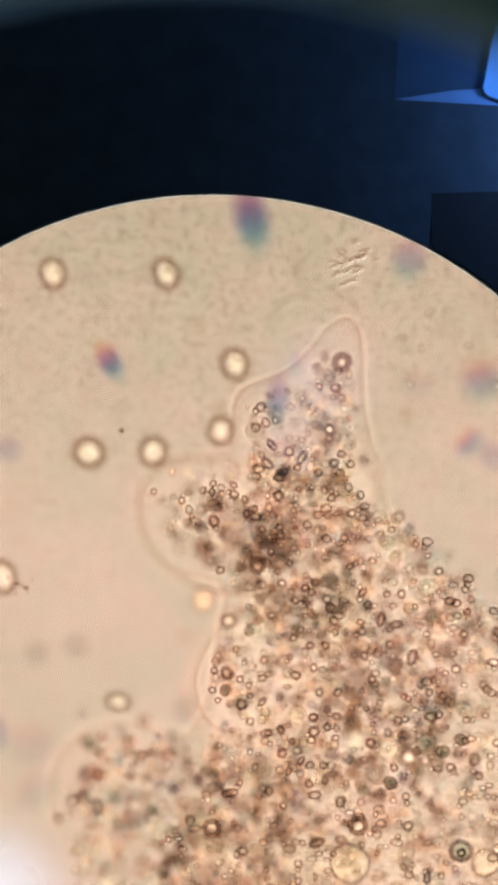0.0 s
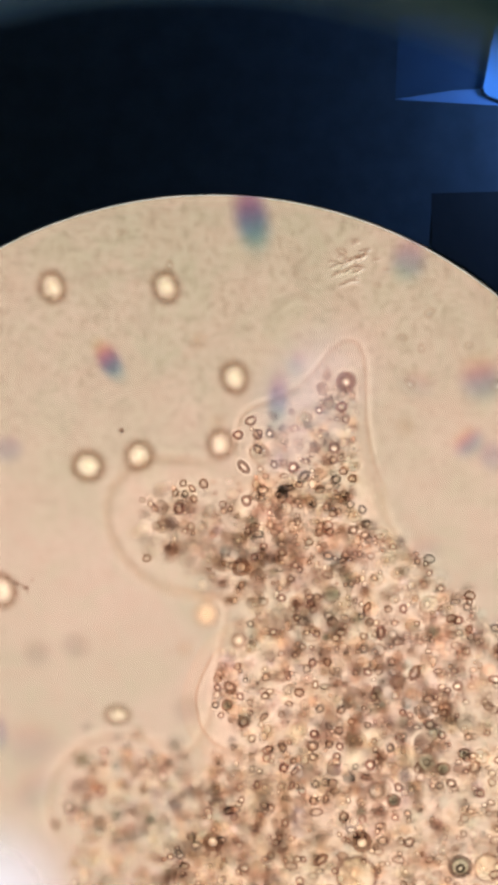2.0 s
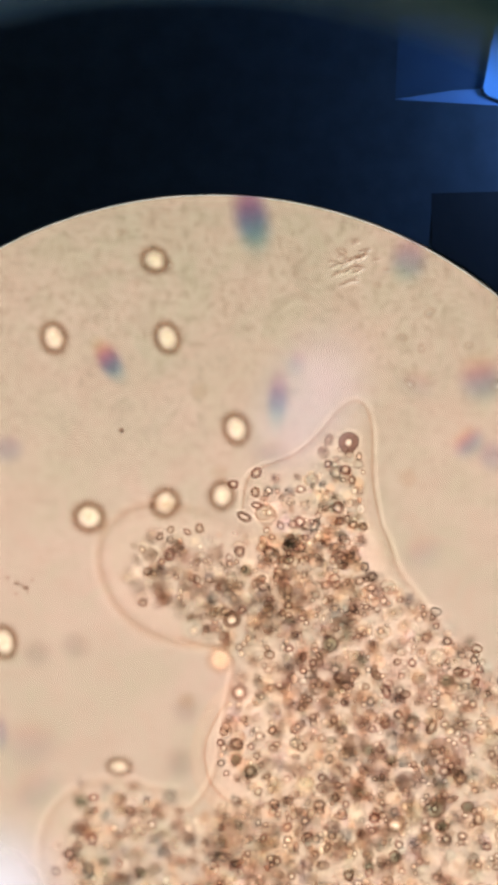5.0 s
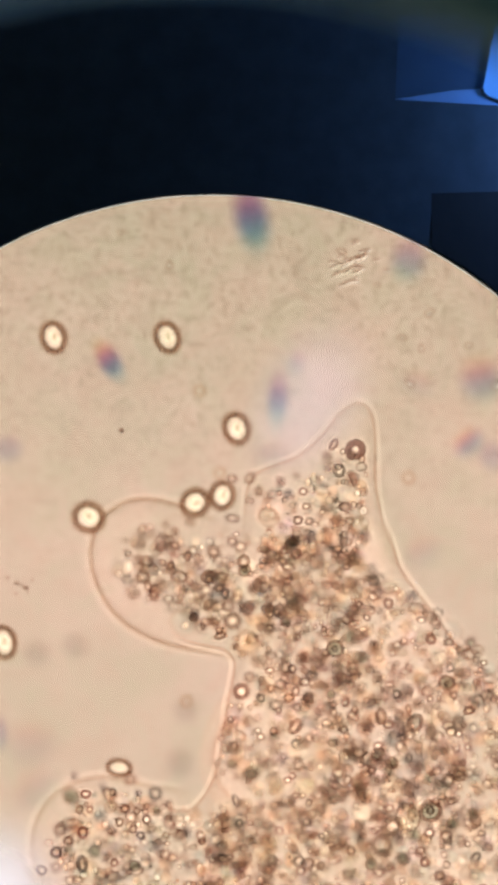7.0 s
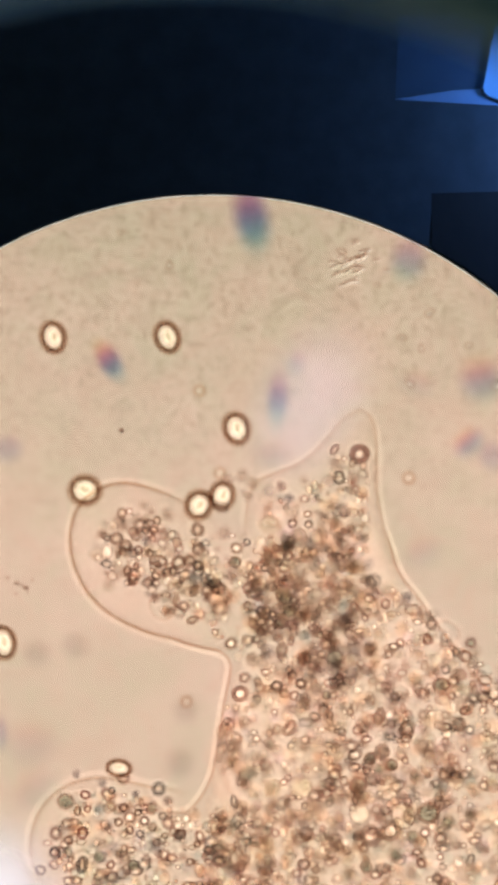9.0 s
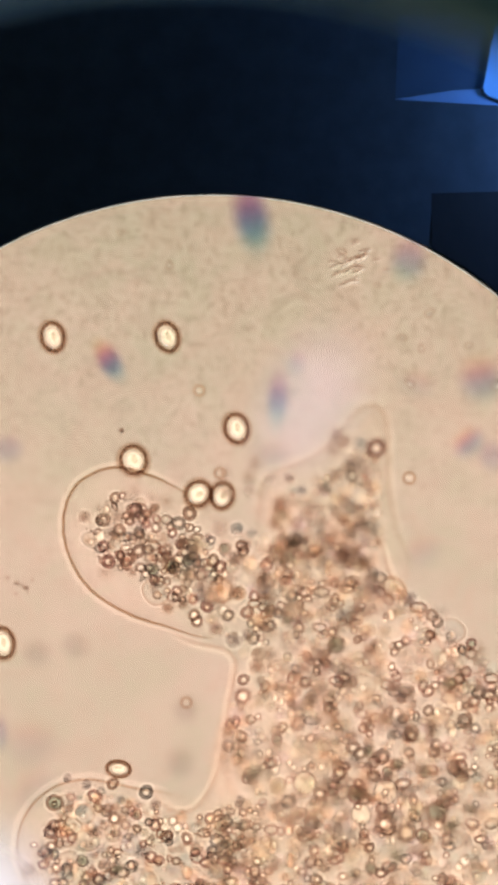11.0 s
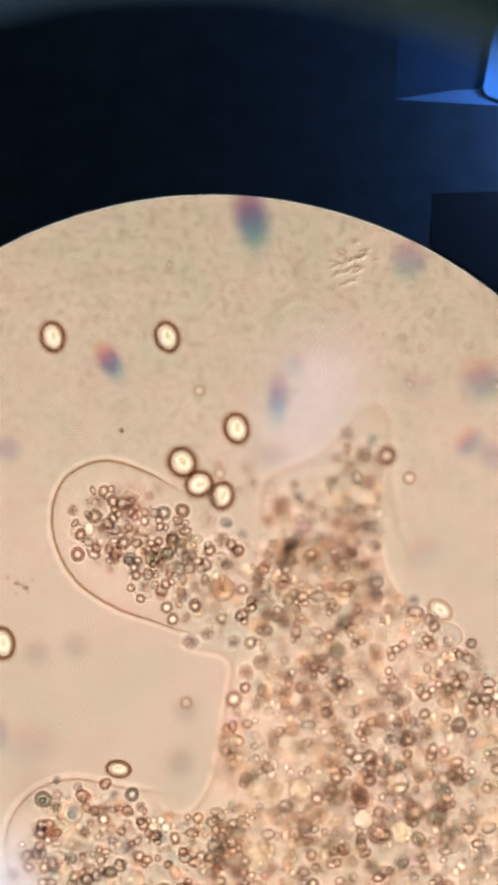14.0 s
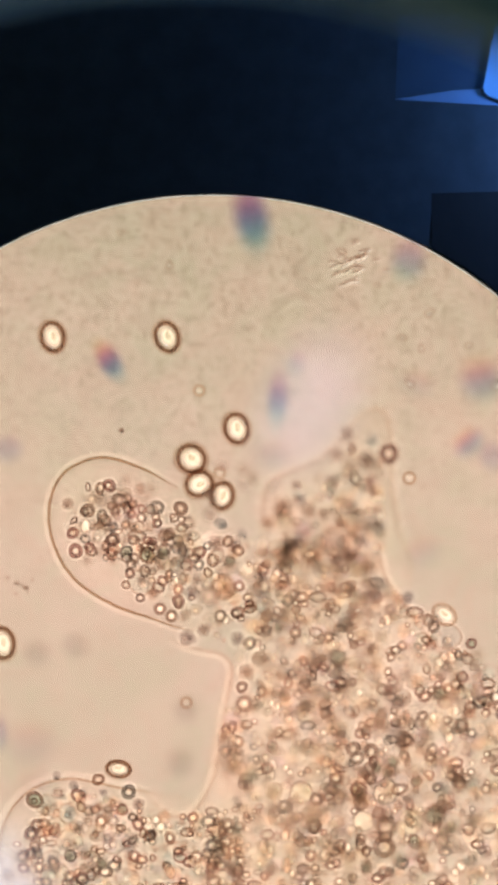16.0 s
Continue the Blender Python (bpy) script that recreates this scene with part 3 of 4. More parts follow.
def membrane(name, guide, height, material, label, rims, seed=0.0):
    """A low cushion of jelly over a closed outline; rims: stretches of the outline that carry an edge."""
    per = 12
    line = spline([flat(u, v) for u, v in guide], per, closed=True)
    bm = bmesh.new()
    rows = []
    for k in range(6):
        a = math.pi / 2 * k / 5
        ring = beside(line, -26 * (1 - math.cos(a)), closed=True)
        rows.append([bm.verts.new((p.x * DIV, p.y * DIV, height * MM * math.sin(a) + 0.0004)) for p in ring])
    n_pts = len(line)
    for a, b in zip(rows, rows[1:]):
        for i in range(n_pts):
            bm.faces.new((a[i], a[(i + 1) % n_pts], b[(i + 1) % n_pts], b[i]))
    bm.faces.new(rows[-1])
    body = part(name, bm, material, amoeba, label)
    for first, last, h, dark, halo in rims:
        rim_line("edge", line[first * per:last * per + 1], h, dark, halo, body, seed=seed)
    return body


# the lobe that reaches out: built round its own tip, its line running back into the body
# (outline as it stands with the tip at 193, 928 and the line leaning by 19 degrees)
def from_tip(u, v):
    x, y = u - 193, 928 - v
    c, k = math.cos(radians(19)), math.sin(radians(19))
    return 441 + c * x - k * y, 784 - (k * x + c * y)


reach = membrane("pseudopod", [from_tip(*p) for p in ((360, 1128), (279, 1106), (206, 1079), (148, 1038), (110, 982), (98, 914), (119, 857), (155, 831), (192, 822), (240, 831), (283, 850), (330, 878), (400, 930), (470, 1000), (440, 1100))], 24, M_JELLY, "clear rounded pseudopod reaching out", [(0, 11, 6.5, M_EDGE, M_BRIGHT_HALO)], 1.3)
# outlines run clockwise as seen from above, so that the left side is the outside
finger = membrane("pseudopod", [(426, 1020), (430, 945), (434, 890), (446, 846), (485, 824), (530, 806), (572, 768), (604, 729), (636, 714), (658, 738), (662, 795), (665, 865), (676, 930), (702, 1000), (670, 1080), (560, 1100)], 22, M_JELLY, "narrow raised pseudopod, wide at its root", [(1, 13, 17.0, M_LINE, M_HALO)], 2.1)
trunk = membrane("body", [(676, 930), (704, 1000), (745, 1062), (795, 1128), (845, 1195), (905, 1250), (985, 1300), (985, 1720), (310, 1720), (345, 1560), (372, 1400), (392, 1320), (403, 1250), (416, 1195), (432, 1150), (470, 1075), (540, 980), (610, 925)], 24, M_PLASM, "granular brown cell body", [(0, 6, 12.0, M_FAINT, M_STRONG_HALO)], 3.7)
belly = membrane("body_bulge", [(470, 1215), (405, 1240), (372, 1290), (360, 1345), (378, 1395), (430, 1425), (520, 1400), (540, 1280)], 22, M_JELLY, "clear bulge of the cell body", [(1, 5, 20.0, M_FAINT, M_THIN)], 3.1)
foot = lobe("pseudopod", flat(175, 1500), 120, flat(560, 1640), 190, 16, (-310, 130), 7, label="low broad pseudopod", seed=4.4)
flank = rim_line("membrane_fold", spline([flat(u, v) for u, v in ((262, 1398), (288, 1427), (318, 1440), (348, 1428), (376, 1384), (392, 1320), (402, 1250), (411, 1205), (414, 1176), (400, 1156), (374, 1147), (335, 1139), (300, 1122))]), 13.0, M_FAINT, M_STRONG_HALO, amoeba, "hollow flank of the cell between its lobes", seed=5.2)

# ---- granules ----
def granule_mesh(name, kind, seed):
    bm = bmesh.new()
    fringe_at = None
    if kind == "round":
        torus(bm, 0.72, 0.67, 0.26, 1.0, 16, 6, wobble=0.09, seed=seed, under=2)
        bead(bm, 0.46, 0.42, 0.45, 12, 6, at=(0.06, -0.05, 0), mat=1, under=2)
        mats, fringe_at = (M_RIM, M_CORE, M_CLEAR, M_GLEAM), (1.14, 1.09)
    elif kind == "oval":
        torus(bm, 0.78, 0.42, 0.23, 1.0, 18, 6, wobble=0.05, seed=seed, under=2)
        bead(bm, 0.58, 0.24, 0.34, 12, 6, mat=1, under=2)
        mats, fringe_at = (M_RIM, M_CORE, M_CLEAR, M_GLEAM), (1.18, 0.82)
    elif kind == "dark":
        bead(bm, 1.0, 0.9, 0.7, 14, 6, wobble=0.08, seed=seed, under=2)
        bead(bm, 0.6, 0.5, 0.45, 12, 5, at=(0.35, -0.2, 0.35), wobble=0.1, seed=seed + 2, under=1)
        mats, fringe_at = (M_DARK, M_CLEAR, M_CLEAR, M_GLEAM), (1.16, 1.08)
    elif kind == "green":
        torus(bm, 0.82, 0.78, 0.2, 1.2, 16, 6, wobble=0.05, seed=seed, under=2)
        bead(bm, 0.72, 0.68, 0.5, 12, 6, mat=1, under=2)
        torus(bm, 0.30, 0.26, 0.12, 1.0, 10, 5, at=(0.05, 0.05, 0.5), mat=0)
        mats, fringe_at = (M_RIM, M_GREEN, M_CLEAR, M_GLEAM), (1.18, 1.13)
    elif kind == "dense":
        torus(bm, 0.70, 0.67, 0.29, 1.0, 16, 6, wobble=0.07, seed=seed, under=2)
        bead(bm, 0.43, 0.39, 0.45, 12, 6, mat=1, under=2)
        mats, fringe_at = (M_INK, M_CORE, M_CLEAR, M_GLEAM), (1.16, 1.12)
    elif kind == "vacuole":
        torus(bm, 0.92, 0.88, 0.07, 1.0, 28, 5, wobble=0.04, seed=seed, under=2)
        bead(bm, 0.88, 0.84, 0.3, 20, 6, mat=1, under=2)
        mats = (M_RIM, M_YOLK, M_CLEAR)
    elif kind == "vesicle":
        torus(bm, 0.66, 0.64, 0.36, 1.0, 20, 6, wobble=0.03, seed=seed, under=2)
        bead(bm, 0.34, 0.32, 0.4, 12, 6, mat=1, under=2)
        mats, fringe_at = (M_INK, M_OIL, M_CLEAR, M_GLEAM), (1.2, 1.18)
    elif kind == "haze":
        turn = seed
        for q in range(5):
            w = 0.5 if q else 0.0
            bead(bm, 0.62, 0.52, 0.4, 12, 5, at=(w * math.cos(turn), w * math.sin(turn), 0.3 * math.sin(3 * turn)), wobble=0.1, seed=seed + q, under=1)
            turn += 1.5
        bead(bm, 0.3, 0.26, 0.2, 8, 5, at=(0.25, 0.2, 0.6), mat=2, under=1)
        mats, fringe_at = (M_HAZE, M_CLEAR, M_CORE, M_GLEAM), (1.1, 1.05)
    else:
        torus(bm, 0.74, 0.74, 0.30, 1.0, 16, 6, wobble=0.04, seed=seed, under=2)
        bead(bm, 0.52, 0.52, 0.5, 12, 6, mat=1, under=2)
        mats = (M_RIM, M_OIL, M_CLEAR)
    if fringe_at:
        torus(bm, *fringe_at, 0.16, 1.0, 16, 5, (0, 0, -0.05), 3, 0.06, seed, under=1 if kind == "haze" else 2)
    return mesh_of(name, bm, *mats)


KINDS = {0: ("granule", "round"), 1: ("crystal", "oval"), 2: ("pigment_granule", "dark"), 3: ("algal_granule", "green"), 4: ("oil_droplet", "oil"), 5: ("granule", "dense"), 6: ("hazy_clot", "haze"), 7: ("vesicle", "vesicle"), 8: ("vacuole", "vacuole")}
MESHES = {k: [granule_mesh(nm, kind, 1.7 * s + k) for s in range(6)] for k, (nm, kind) in KINDS.items()}
LABELS = {1: "elongated bright crystal with dark outline", 2: "dark brown pigment granule", 3: "greenish ringed granule", 4: "bright oil droplet with dark rim", 6: "soft brown clot of matter", 7: "dark-rimmed round vesicle with bright core", 8: "large pale yellow vacuole"}
GRAINS = []
rng = random.Random(7)

# u, v, half width, kind: seen at the first focus, high in the cell
HIGH_FINGER = [(566, 656, 13, 2), (594, 688, 11, 0), (567, 688, 7, 4), (511, 698, 8, 2), (453, 720, 11, 0), (434, 747, 10, 0), (465, 747, 10, 0), (469, 774, 11, 1), (453, 811, 14, 1), (536, 811, 14, 1), (549, 718, 8, 2), (564, 757, 12, 2), (583, 765, 11, 4), (567, 806, 13, 2), (593, 821, 10, 0), (624, 823, 9, 0), (606, 806, 9, 0), (501, 839, 9, 3), (562, 841, 10, 2), (484, 742, 8, 4), (515, 800, 10, 4)]
HIGH_NECK = [(550, 874, 10, 2), (589, 883, 9, 0), (639, 878, 9, 0), (624, 910, 10, 0), (460, 870, 11, 0), (395, 843, 10, 0), (360, 848, 8, 0), (348, 863, 8, 0), (362, 864, 8, 0), (378, 855, 9, 1), (380, 871, 8, 0), (326, 888, 15, 2), (355, 891, 12, 0), (304, 977, 9, 0), (447, 993, 16, 4), (472, 972, 9, 0), (425, 966, 12, 2), (513, 1001, 8, 0), (341, 920, 13, 2), (346, 959, 13, 2)]
HIGH_BODY = [(677, 1102, 14, 1), (727, 1165, 16, 1), (404, 1193, 13, 0), (401, 1223, 11, 3), (381, 1190, 8, 0), (378, 1224, 8, 0), (388, 1242, 7, 0), (410, 1248, 9, 2), (428, 1248, 11, 4), (426, 1204, 8, 0), (468, 1200, 9, 0), (443, 1234, 7, 0), (465, 1245, 10, 1), (687, 1053, 8, 0), (713, 1053, 9, 0), (588, 1079, 11, 0), (611, 1122, 8, 2), (552, 1093, 8, 0), (639, 1105, 8, 0), (499, 1032, 9, 0), (542, 1046, 9, 0), (560, 1033, 8, 0)]
HIGH_CORE = [(644, 1053, 11, 1), (549, 1143, 9, 0), (576, 1143, 9, 0), (650, 1161, 9, 0), (692, 1169, 6, 2), (593, 1183, 11, 2), (525, 1198, 10, 0), (567, 1227, 9, 0), (603, 1230, 9, 0), (625, 1257, 8, 0), (557, 1271, 9, 0), (598, 1269, 9, 0), (716, 1234, 8, 0), (721, 1274, 8, 0), (689, 1300, 9, 0), (657, 1323, 11, 0), (702, 1361, 9, 0), (577, 1384, 10, 1), (476, 1300, 8, 0), (498, 1291, 8, 0), (520, 1317, 7, 0), (533, 1346, 10, 1), (501, 1335, 10, 0)]
HIGH_LOW = [(513, 1367, 9, 1), (547, 1355, 9, 0), (598, 1294, 8, 0), (594, 1308, 8, 0), (590, 1337, 14, 2), (616, 1342, 13, 2), (692, 1388, 13, 3), (560, 1298, 12, 0), (549, 1390, 9, 0), (536, 1495, 7, 0), (563, 1495, 15, 1), (605, 1422, 11, 0), (636, 1465, 18, 4), (715, 1537, 8, 0), (757, 1555, 12, 1), (723, 1465, 11, 0), (800, 1359, 10, 0), (783, 1333, 13, 3), (817, 1313, 12, 3), (820, 1511, 22, 3), (777, 1267, 9, 0), (758, 1232, 9, 0), (802, 1237, 6, 0), (375, 1468, 17, 4)]
# at the second focus, half way down
MID_BODY = [(658, 1029, 12, 0), (685, 1069, 11, 0), (725, 1060, 14, 2), (571, 1078, 9, 1), (628, 1079, 9, 0), (645, 1094, 8, 0), (589, 1152, 17, 3), (658, 1152, 16, 2), (760, 1132, 11, 0), (792, 1187, 9, 4), (786, 1208, 15, 3), (802, 1232, 9, 0), (825, 1261, 12, 1), (862, 1228, 8, 2), (516, 1231, 10, 0), (541, 1231, 10, 0), (583, 1230, 9, 3), (702, 1233, 9, 4), (720, 1257, 10, 1), (518, 1287, 17, 1), (608, 1298, 9, 0)]
MID_LOW = [(674, 1270, 16, 1), (728, 1287, 17, 0), (662, 1343, 12, 3), (694, 1356, 12, 3), (656, 1366, 9, 0), (636, 1414, 10, 1), (544, 1421, 8, 0), (616, 1388, 10, 0), (587, 1420, 9, 0), (797, 1379, 13, 4), (700, 1460, 19, 4), (760, 1437, 21, 3), (751, 1476, 10, 4), (786, 1483, 12, 4), (740, 1506, 10, 0), (748, 1528, 10, 0), (613, 1503, 10, 0), (563, 1537, 9, 0), (544, 1532, 13, 0), (654, 1534, 12, 3), (838, 1523, 13, 1), (777, 1555, 10, 4)]
MID_REACH = [(294, 933, 9, 0), (228, 991, 9, 1), (256, 983, 9, 0), (280, 992, 8, 0), (268, 973, 10, 2), (253, 1017, 8, 1), (248, 1045, 9, 2), (287, 1069, 12, 2), (362, 980, 13, 0), (330, 1006, 14, 0), (362, 1012, 11, 0), (287, 1033, 9, 0), (354, 1050, 13, 1), (374, 1066, 11, 2), (350, 1105, 12, 1), (311, 1090, 13, 2), (422, 1004, 12, 3), (447, 962, 8, 0), (489, 976, 9, 0), (516, 982, 11, 0), (571, 1076, 9, 0)]
MID_NECK = [(470, 1114, 9, 0), (525, 1131, 8, 0), (500, 1102, 10, 3), (428, 1225, 15, 4), (460, 1208, 9, 0), (478, 1220, 9, 0), (518, 1189, 10, 0), (518, 1230, 10, 0), (460, 1237, 9, 0), (591, 794, 12, 1), (600, 838, 13, 0), (526, 929, 10, 0), (546, 929, 9, 0), (590, 893, 8, 2), (595, 923, 14, 2), (639, 952, 15, 2), (513, 877, 12, 2), (497, 856, 12, 2), (643, 875, 10, 2), (490, 976, 9, 0)]
MID_FOOT = [(151, 1408, 10, 0), (141, 1436, 9, 0), (155, 1433, 8, 0), (199, 1402, 8, 0), (242, 1407, 9, 2), (220, 1433, 9, 4), (241, 1440, 8, 0), (258, 1455, 9, 4), (212, 1457, 9, 0), (233, 1466, 9, 0), (250, 1475, 9, 0), (146, 1476, 12, 0), (119, 1486, 10, 0), (276, 1497, 18, 2), (99, 1509, 11, 4), (74, 1540, 11, 0), (145, 1532, 17, 1), (200, 1530, 9, 0), (237, 1533, 11, 3), (354, 1493, 8, 0), (397, 1470, 9, 1), (417, 1420, 12, 1), (424, 1459, 9, 0)]
# at the last focus, near the slide
LOW_REACH = [(137, 910, 12, 2), (143, 934, 9, 1), (152, 956, 10, 0), (146, 987, 12, 0), (183, 912, 12, 0), (209, 897, 11, 0), (176, 883, 9, 1), (213, 933, 10, 0), (183, 981, 9, 0), (220, 971, 12, 0), (247, 892, 10, 2), (296, 915, 14, 0), (330, 908, 12, 0), (342, 949, 10, 2), (300, 942, 8, 0), (275, 995, 15, 3), (240, 997, 12, 3), (238, 1044, 9, 0), (256, 1062, 8, 0), (251, 1025, 9, 0), (303, 1084, 11, 4), (293, 965, 8, 0), (376, 986, 11, 0)]
LOW_ARM = [(340, 1132, 16, 2), (369, 1117, 14, 2), (308, 1089, 11, 4), (347, 1057, 15, 0), (397, 1042, 16, 2), (412, 971, 15, 2), (376, 992, 13, 0), (305, 985, 12, 3), (462, 1021, 15, 2), (447, 1185, 16, 0), (405, 928, 12, 2), (430, 1085, 13, 0), (395, 1090, 12, 0), (455, 1060, 14, 2), (365, 1030, 10, 0), (420, 1130, 14, 2)]
LOW_NECK = [(406, 970, 16, 2), (456, 1171, 15, 2), (346, 1064, 11, 0), (573, 1175, 12, 1), (556, 1154, 6, 2), (535, 1216, 10, 0), (598, 1214, 8, 0), (622, 1208, 8, 0), (633, 1133, 8, 1), (610, 1096, 16, 2), (582, 1256, 12, 2), (651, 1301, 8, 0), (707, 1243, 8, 0), (734, 1279, 11, 1), (712, 1278, 9, 0), (754, 1263, 10, 0), (820, 1275, 13, 0), (782, 1194, 10, 2), (817, 1210, 7, 2), (793, 1266, 10, 0), (433, 1210, 10, 0), (546, 1465, 13, 0)]
LOW_BODY = [(669, 1344, 13, 0), (686, 1368, 11, 3), (658, 1372, 11, 0), (610, 1360, 12, 1), (723, 1334, 9, 0), (635, 1410, 17, 3), (706, 1408, 10, 2), (720, 1404, 10, 2), (747, 1373, 11, 3), (779, 1408, 8, 0), (789, 1389, 8, 0), (486, 1316, 11, 3), (623, 1325, 12, 0), (587, 1392, 12, 4), (848, 1232, 12, 0), (690, 1460, 20, 4), (745, 1480, 14, 3), (610, 1500, 11, 0), (650, 1505, 9, 0), (560, 1560, 10, 0), (430, 1445, 9, 0), (395, 1500, 10, 1), (375, 1510, 10, 0)]
LOW_FOOT = [(86, 1423, 16, 3), (82, 1483, 12, 0), (62, 1537, 11, 0), (193, 1455, 12, 4), (247, 1410, 12, 0), (260, 1428, 12, 2), (230, 1443, 11, 3), (217, 1433, 8, 1), (255, 1457, 8, 0), (225, 1470, 8, 0), (135, 1525, 12, 3), (192, 1390, 12, 0), (290, 1487, 13, 2), (220, 1533, 9, 0), (167, 1537, 13, 2), (160, 1473, 13, 2), (133, 1440, 12, 2), (267, 1533, 8, 0), (305, 1530, 8, 0), (385, 1445, 9, 0), (110, 1380, 9, 2), (145, 1395, 10, 2)]

# where the reaching lobe's tip stands, and how its line leans
TIP = [(0.0, 342, 1030, 0), (1.5, 305, 1016, 0), (2.5, 278, 1008, 0), (3.5, 276, 1004, 0), (4.2, 274, 1003, -1), (6.3, 261, 996, -9), (7.0, 254, 991, -12), (8.0, 232, 974, -14), (9.2, 215, 960, -16), (10.3, 207, 942, -17), (11.3, 205, 933, -18), (12.5, 197, 931, -19), (14.5, 183, 920, -19), (16.0, 180, 917, -19)]
UP = [(0, -18, -34), (4, -4, -8), (6.3, 0, 0), (7.5, 2, 2), (9.2, 4, 14), (11.3, 26, 2), (13, 28, 3), (16, 30, 10)]
DRIFT = [(0, -12, -10), (4, -3, -1), (6.3, 2, -3), (7.5, 0, 0), (9.2, -6, 1), (11.3, 4, -4), (13, 0, 0), (14, -2, 4), (16, -3, 5)]
SETTLE = [(0, -14, 14), (4, -6, 5), (6.3, 2, -3), (7.5, 0, 0), (9.2, -4, 2), (11.3, -16, 16), (13, -20, 18), (16, -22, 20)]
STREAM = [(0, -4, -6), (4, 4, 2), (6.3, 14, 8), (7.5, 4, 2), (9.2, -14, -8), (11.3, -44, -16), (12.5, -56, -18), (16, -62, -16)]
BULGE = [(0, -12, -10), (4, -3, 0), (6.3, 12, 0), (9.2, 34, 6), (16, 42, 8)]
CREEP = [(0, 34, 22), (4, 26, 14), (6.3, 3, 2), (7.5, 0, 0), (9.2, -2, 0), (11.3, -28, 2), (12.5, -36, 4), (14.5, -48, 0), (16, -54, 0)]


def along(rows, t):
    if t <= rows[0][0]:
        return rows[0][1:]
    for a, b in zip(rows, rows[1:]):
        if t <= b[0]:
            k = (t - a[0]) / (b[0] - a[0])
            return tuple(x + (y - x) * k for x, y in zip(a[1:], b[1:]))
    return rows[-1][1:]


def flow(u, v, t_ref, t, back=0.0, sway=0.0):
    """Where a granule that is at u, v at t_ref has streamed to at t."""
    tip0, tip = along(TIP, t_ref), along(TIP, t)
    d = math.hypot(u - tip0[0], v - tip0[1])
    reach_w = max(0.0, 1 - max(0, d - 60) / 230) if (u < 500 and v < 1190) else 0.0
    up_w = max(0.0, min(1.0, (960 - v) / 120)) * max(0.0, min(1.0, (u - 420) / 60)) * (1 - reach_w)
    foot_w = max(0.0, min(1.0, (v - 1340) / 60)) * max(0.0, min(1.0, (400 - u) / 120))
    body_w = max(0.0, 1 - reach_w - up_w - foot_w)
    du = reach_w * (tip[0] - tip0[0])
    dv = reach_w * (tip[1] - tip0[1])
    if t < t_ref:
        far = reach_w * back * math.hypot(tip[0] - tip0[0], tip[1] - tip0[1])
        du, dv = du + (0.8 - 0.25 * sway) * far, dv + (0.85 + 0.75 * sway) * far
    for w, rows in ((up_w, UP), (body_w, DRIFT), (foot_w, CREEP)):
        a, b = along(rows, t_ref), along(rows, t)
        du, dv = du + w * (b[0] - a[0]), dv + w * (b[1] - a[1])
    u, v = u + du, v + dv
    # the lower edge of the lobe turns it aside
    over = v - (985 + 0.6 * (u - 160))
    if t < t_ref and reach_w and over > 0 and u < 470:
        u += min(over / 0.6, 220)
    return u, v


def add_grain(u, v, r, kind, h, t_ref):
    nm = KINDS[kind][0]
    ob = new(nm, rng.choice(MESHES[kind]))
    ob.parent = amoeba
    ob.scale = (r * DIV,) * 3
    if kind in LABELS:
        tagged(ob, label=LABELS[kind])
    GRAINS.append((ob, u, v, h * MM, t_ref, rng.uniform(0, 360) if kind != 1 else rng.choice((65, 80, 100, 35, 150)), rng.uniform(0, 6.28)))


for names, h, t_ref, du, dv in (((HIGH_FINGER, HIGH_NECK, HIGH_BODY, HIGH_CORE, HIGH_LOW), 22.0, 0.5, 3, 115), ((MID_BODY, MID_LOW, MID_REACH, MID_NECK, MID_FOOT), 13.4, 8.0, 0, 0), ((LOW_REACH, LOW_NECK, LOW_BODY, LOW_FOOT), 7.0, 12.5, 0, 0)):
    for group in names:
        for u, v, r, kind in group:
            if kind == 2 and t_ref > 6 and rng.random() < 0.7:
                kind = 6
            if kind == 0 and t_ref > 10 and rng.random() < 0.65:
                kind = 5
            add_grain(u + du, v + dv, r * (1.15 if kind == 5 else 1), kind, h + rng.uniform(-1.2, 1.2), t_ref)


add_grain(610, 759, 19, 7, 16.5, 0.5)
for u, v, r, h in ((640, 1658, 38, 17), (846, 1640, 26, 19), (705, 1452, 24, 12), (800, 1378, 15, 13), (640, 1440, 20, 8), (700, 1405, 24, 7), (540, 1400, 22, 7)):
    add_grain(u, v, r, 8, h, 8.0)

# clots that stream up into the raised pseudopod between the second and the last focus
LATE = [(500, 893, 22, 2), (640, 800, 20, 2), (612, 770, 16, 0), (645, 935, 20, 2), (622, 965, 16, 2), (590, 850, 15, 0), (530, 945, 14, 2), (605, 810, 14, 0), (575, 915, 13, 2), (660, 1040, 18, 2), (550, 890, 12, 0), (655, 780, 12, 2), (480, 915, 14, 2), (635, 905, 13, 0)]


def origin(u, v):
    """From where in the body a late grain sets out, as a step from its last place."""
    far = rng.uniform(1170, 1560)
    return rng.uniform(500, min(850, 610 + 0.65 * (far - 1060))) - u, far - v


for u, v, r, kind in LATE:
    add_grain(u, v, r, 6 if 13 < r < 20 else kind, 19 + rng.uniform(-2, 2), 13.0)
    GRAINS[-1] = (*GRAINS[-1], origin(u, v))
stray = [i for i, g in enumerate(GRAINS) if g[4] > 12.4 and g[4] < 12.6 and g[1] < 350 and g[2] < 1100]
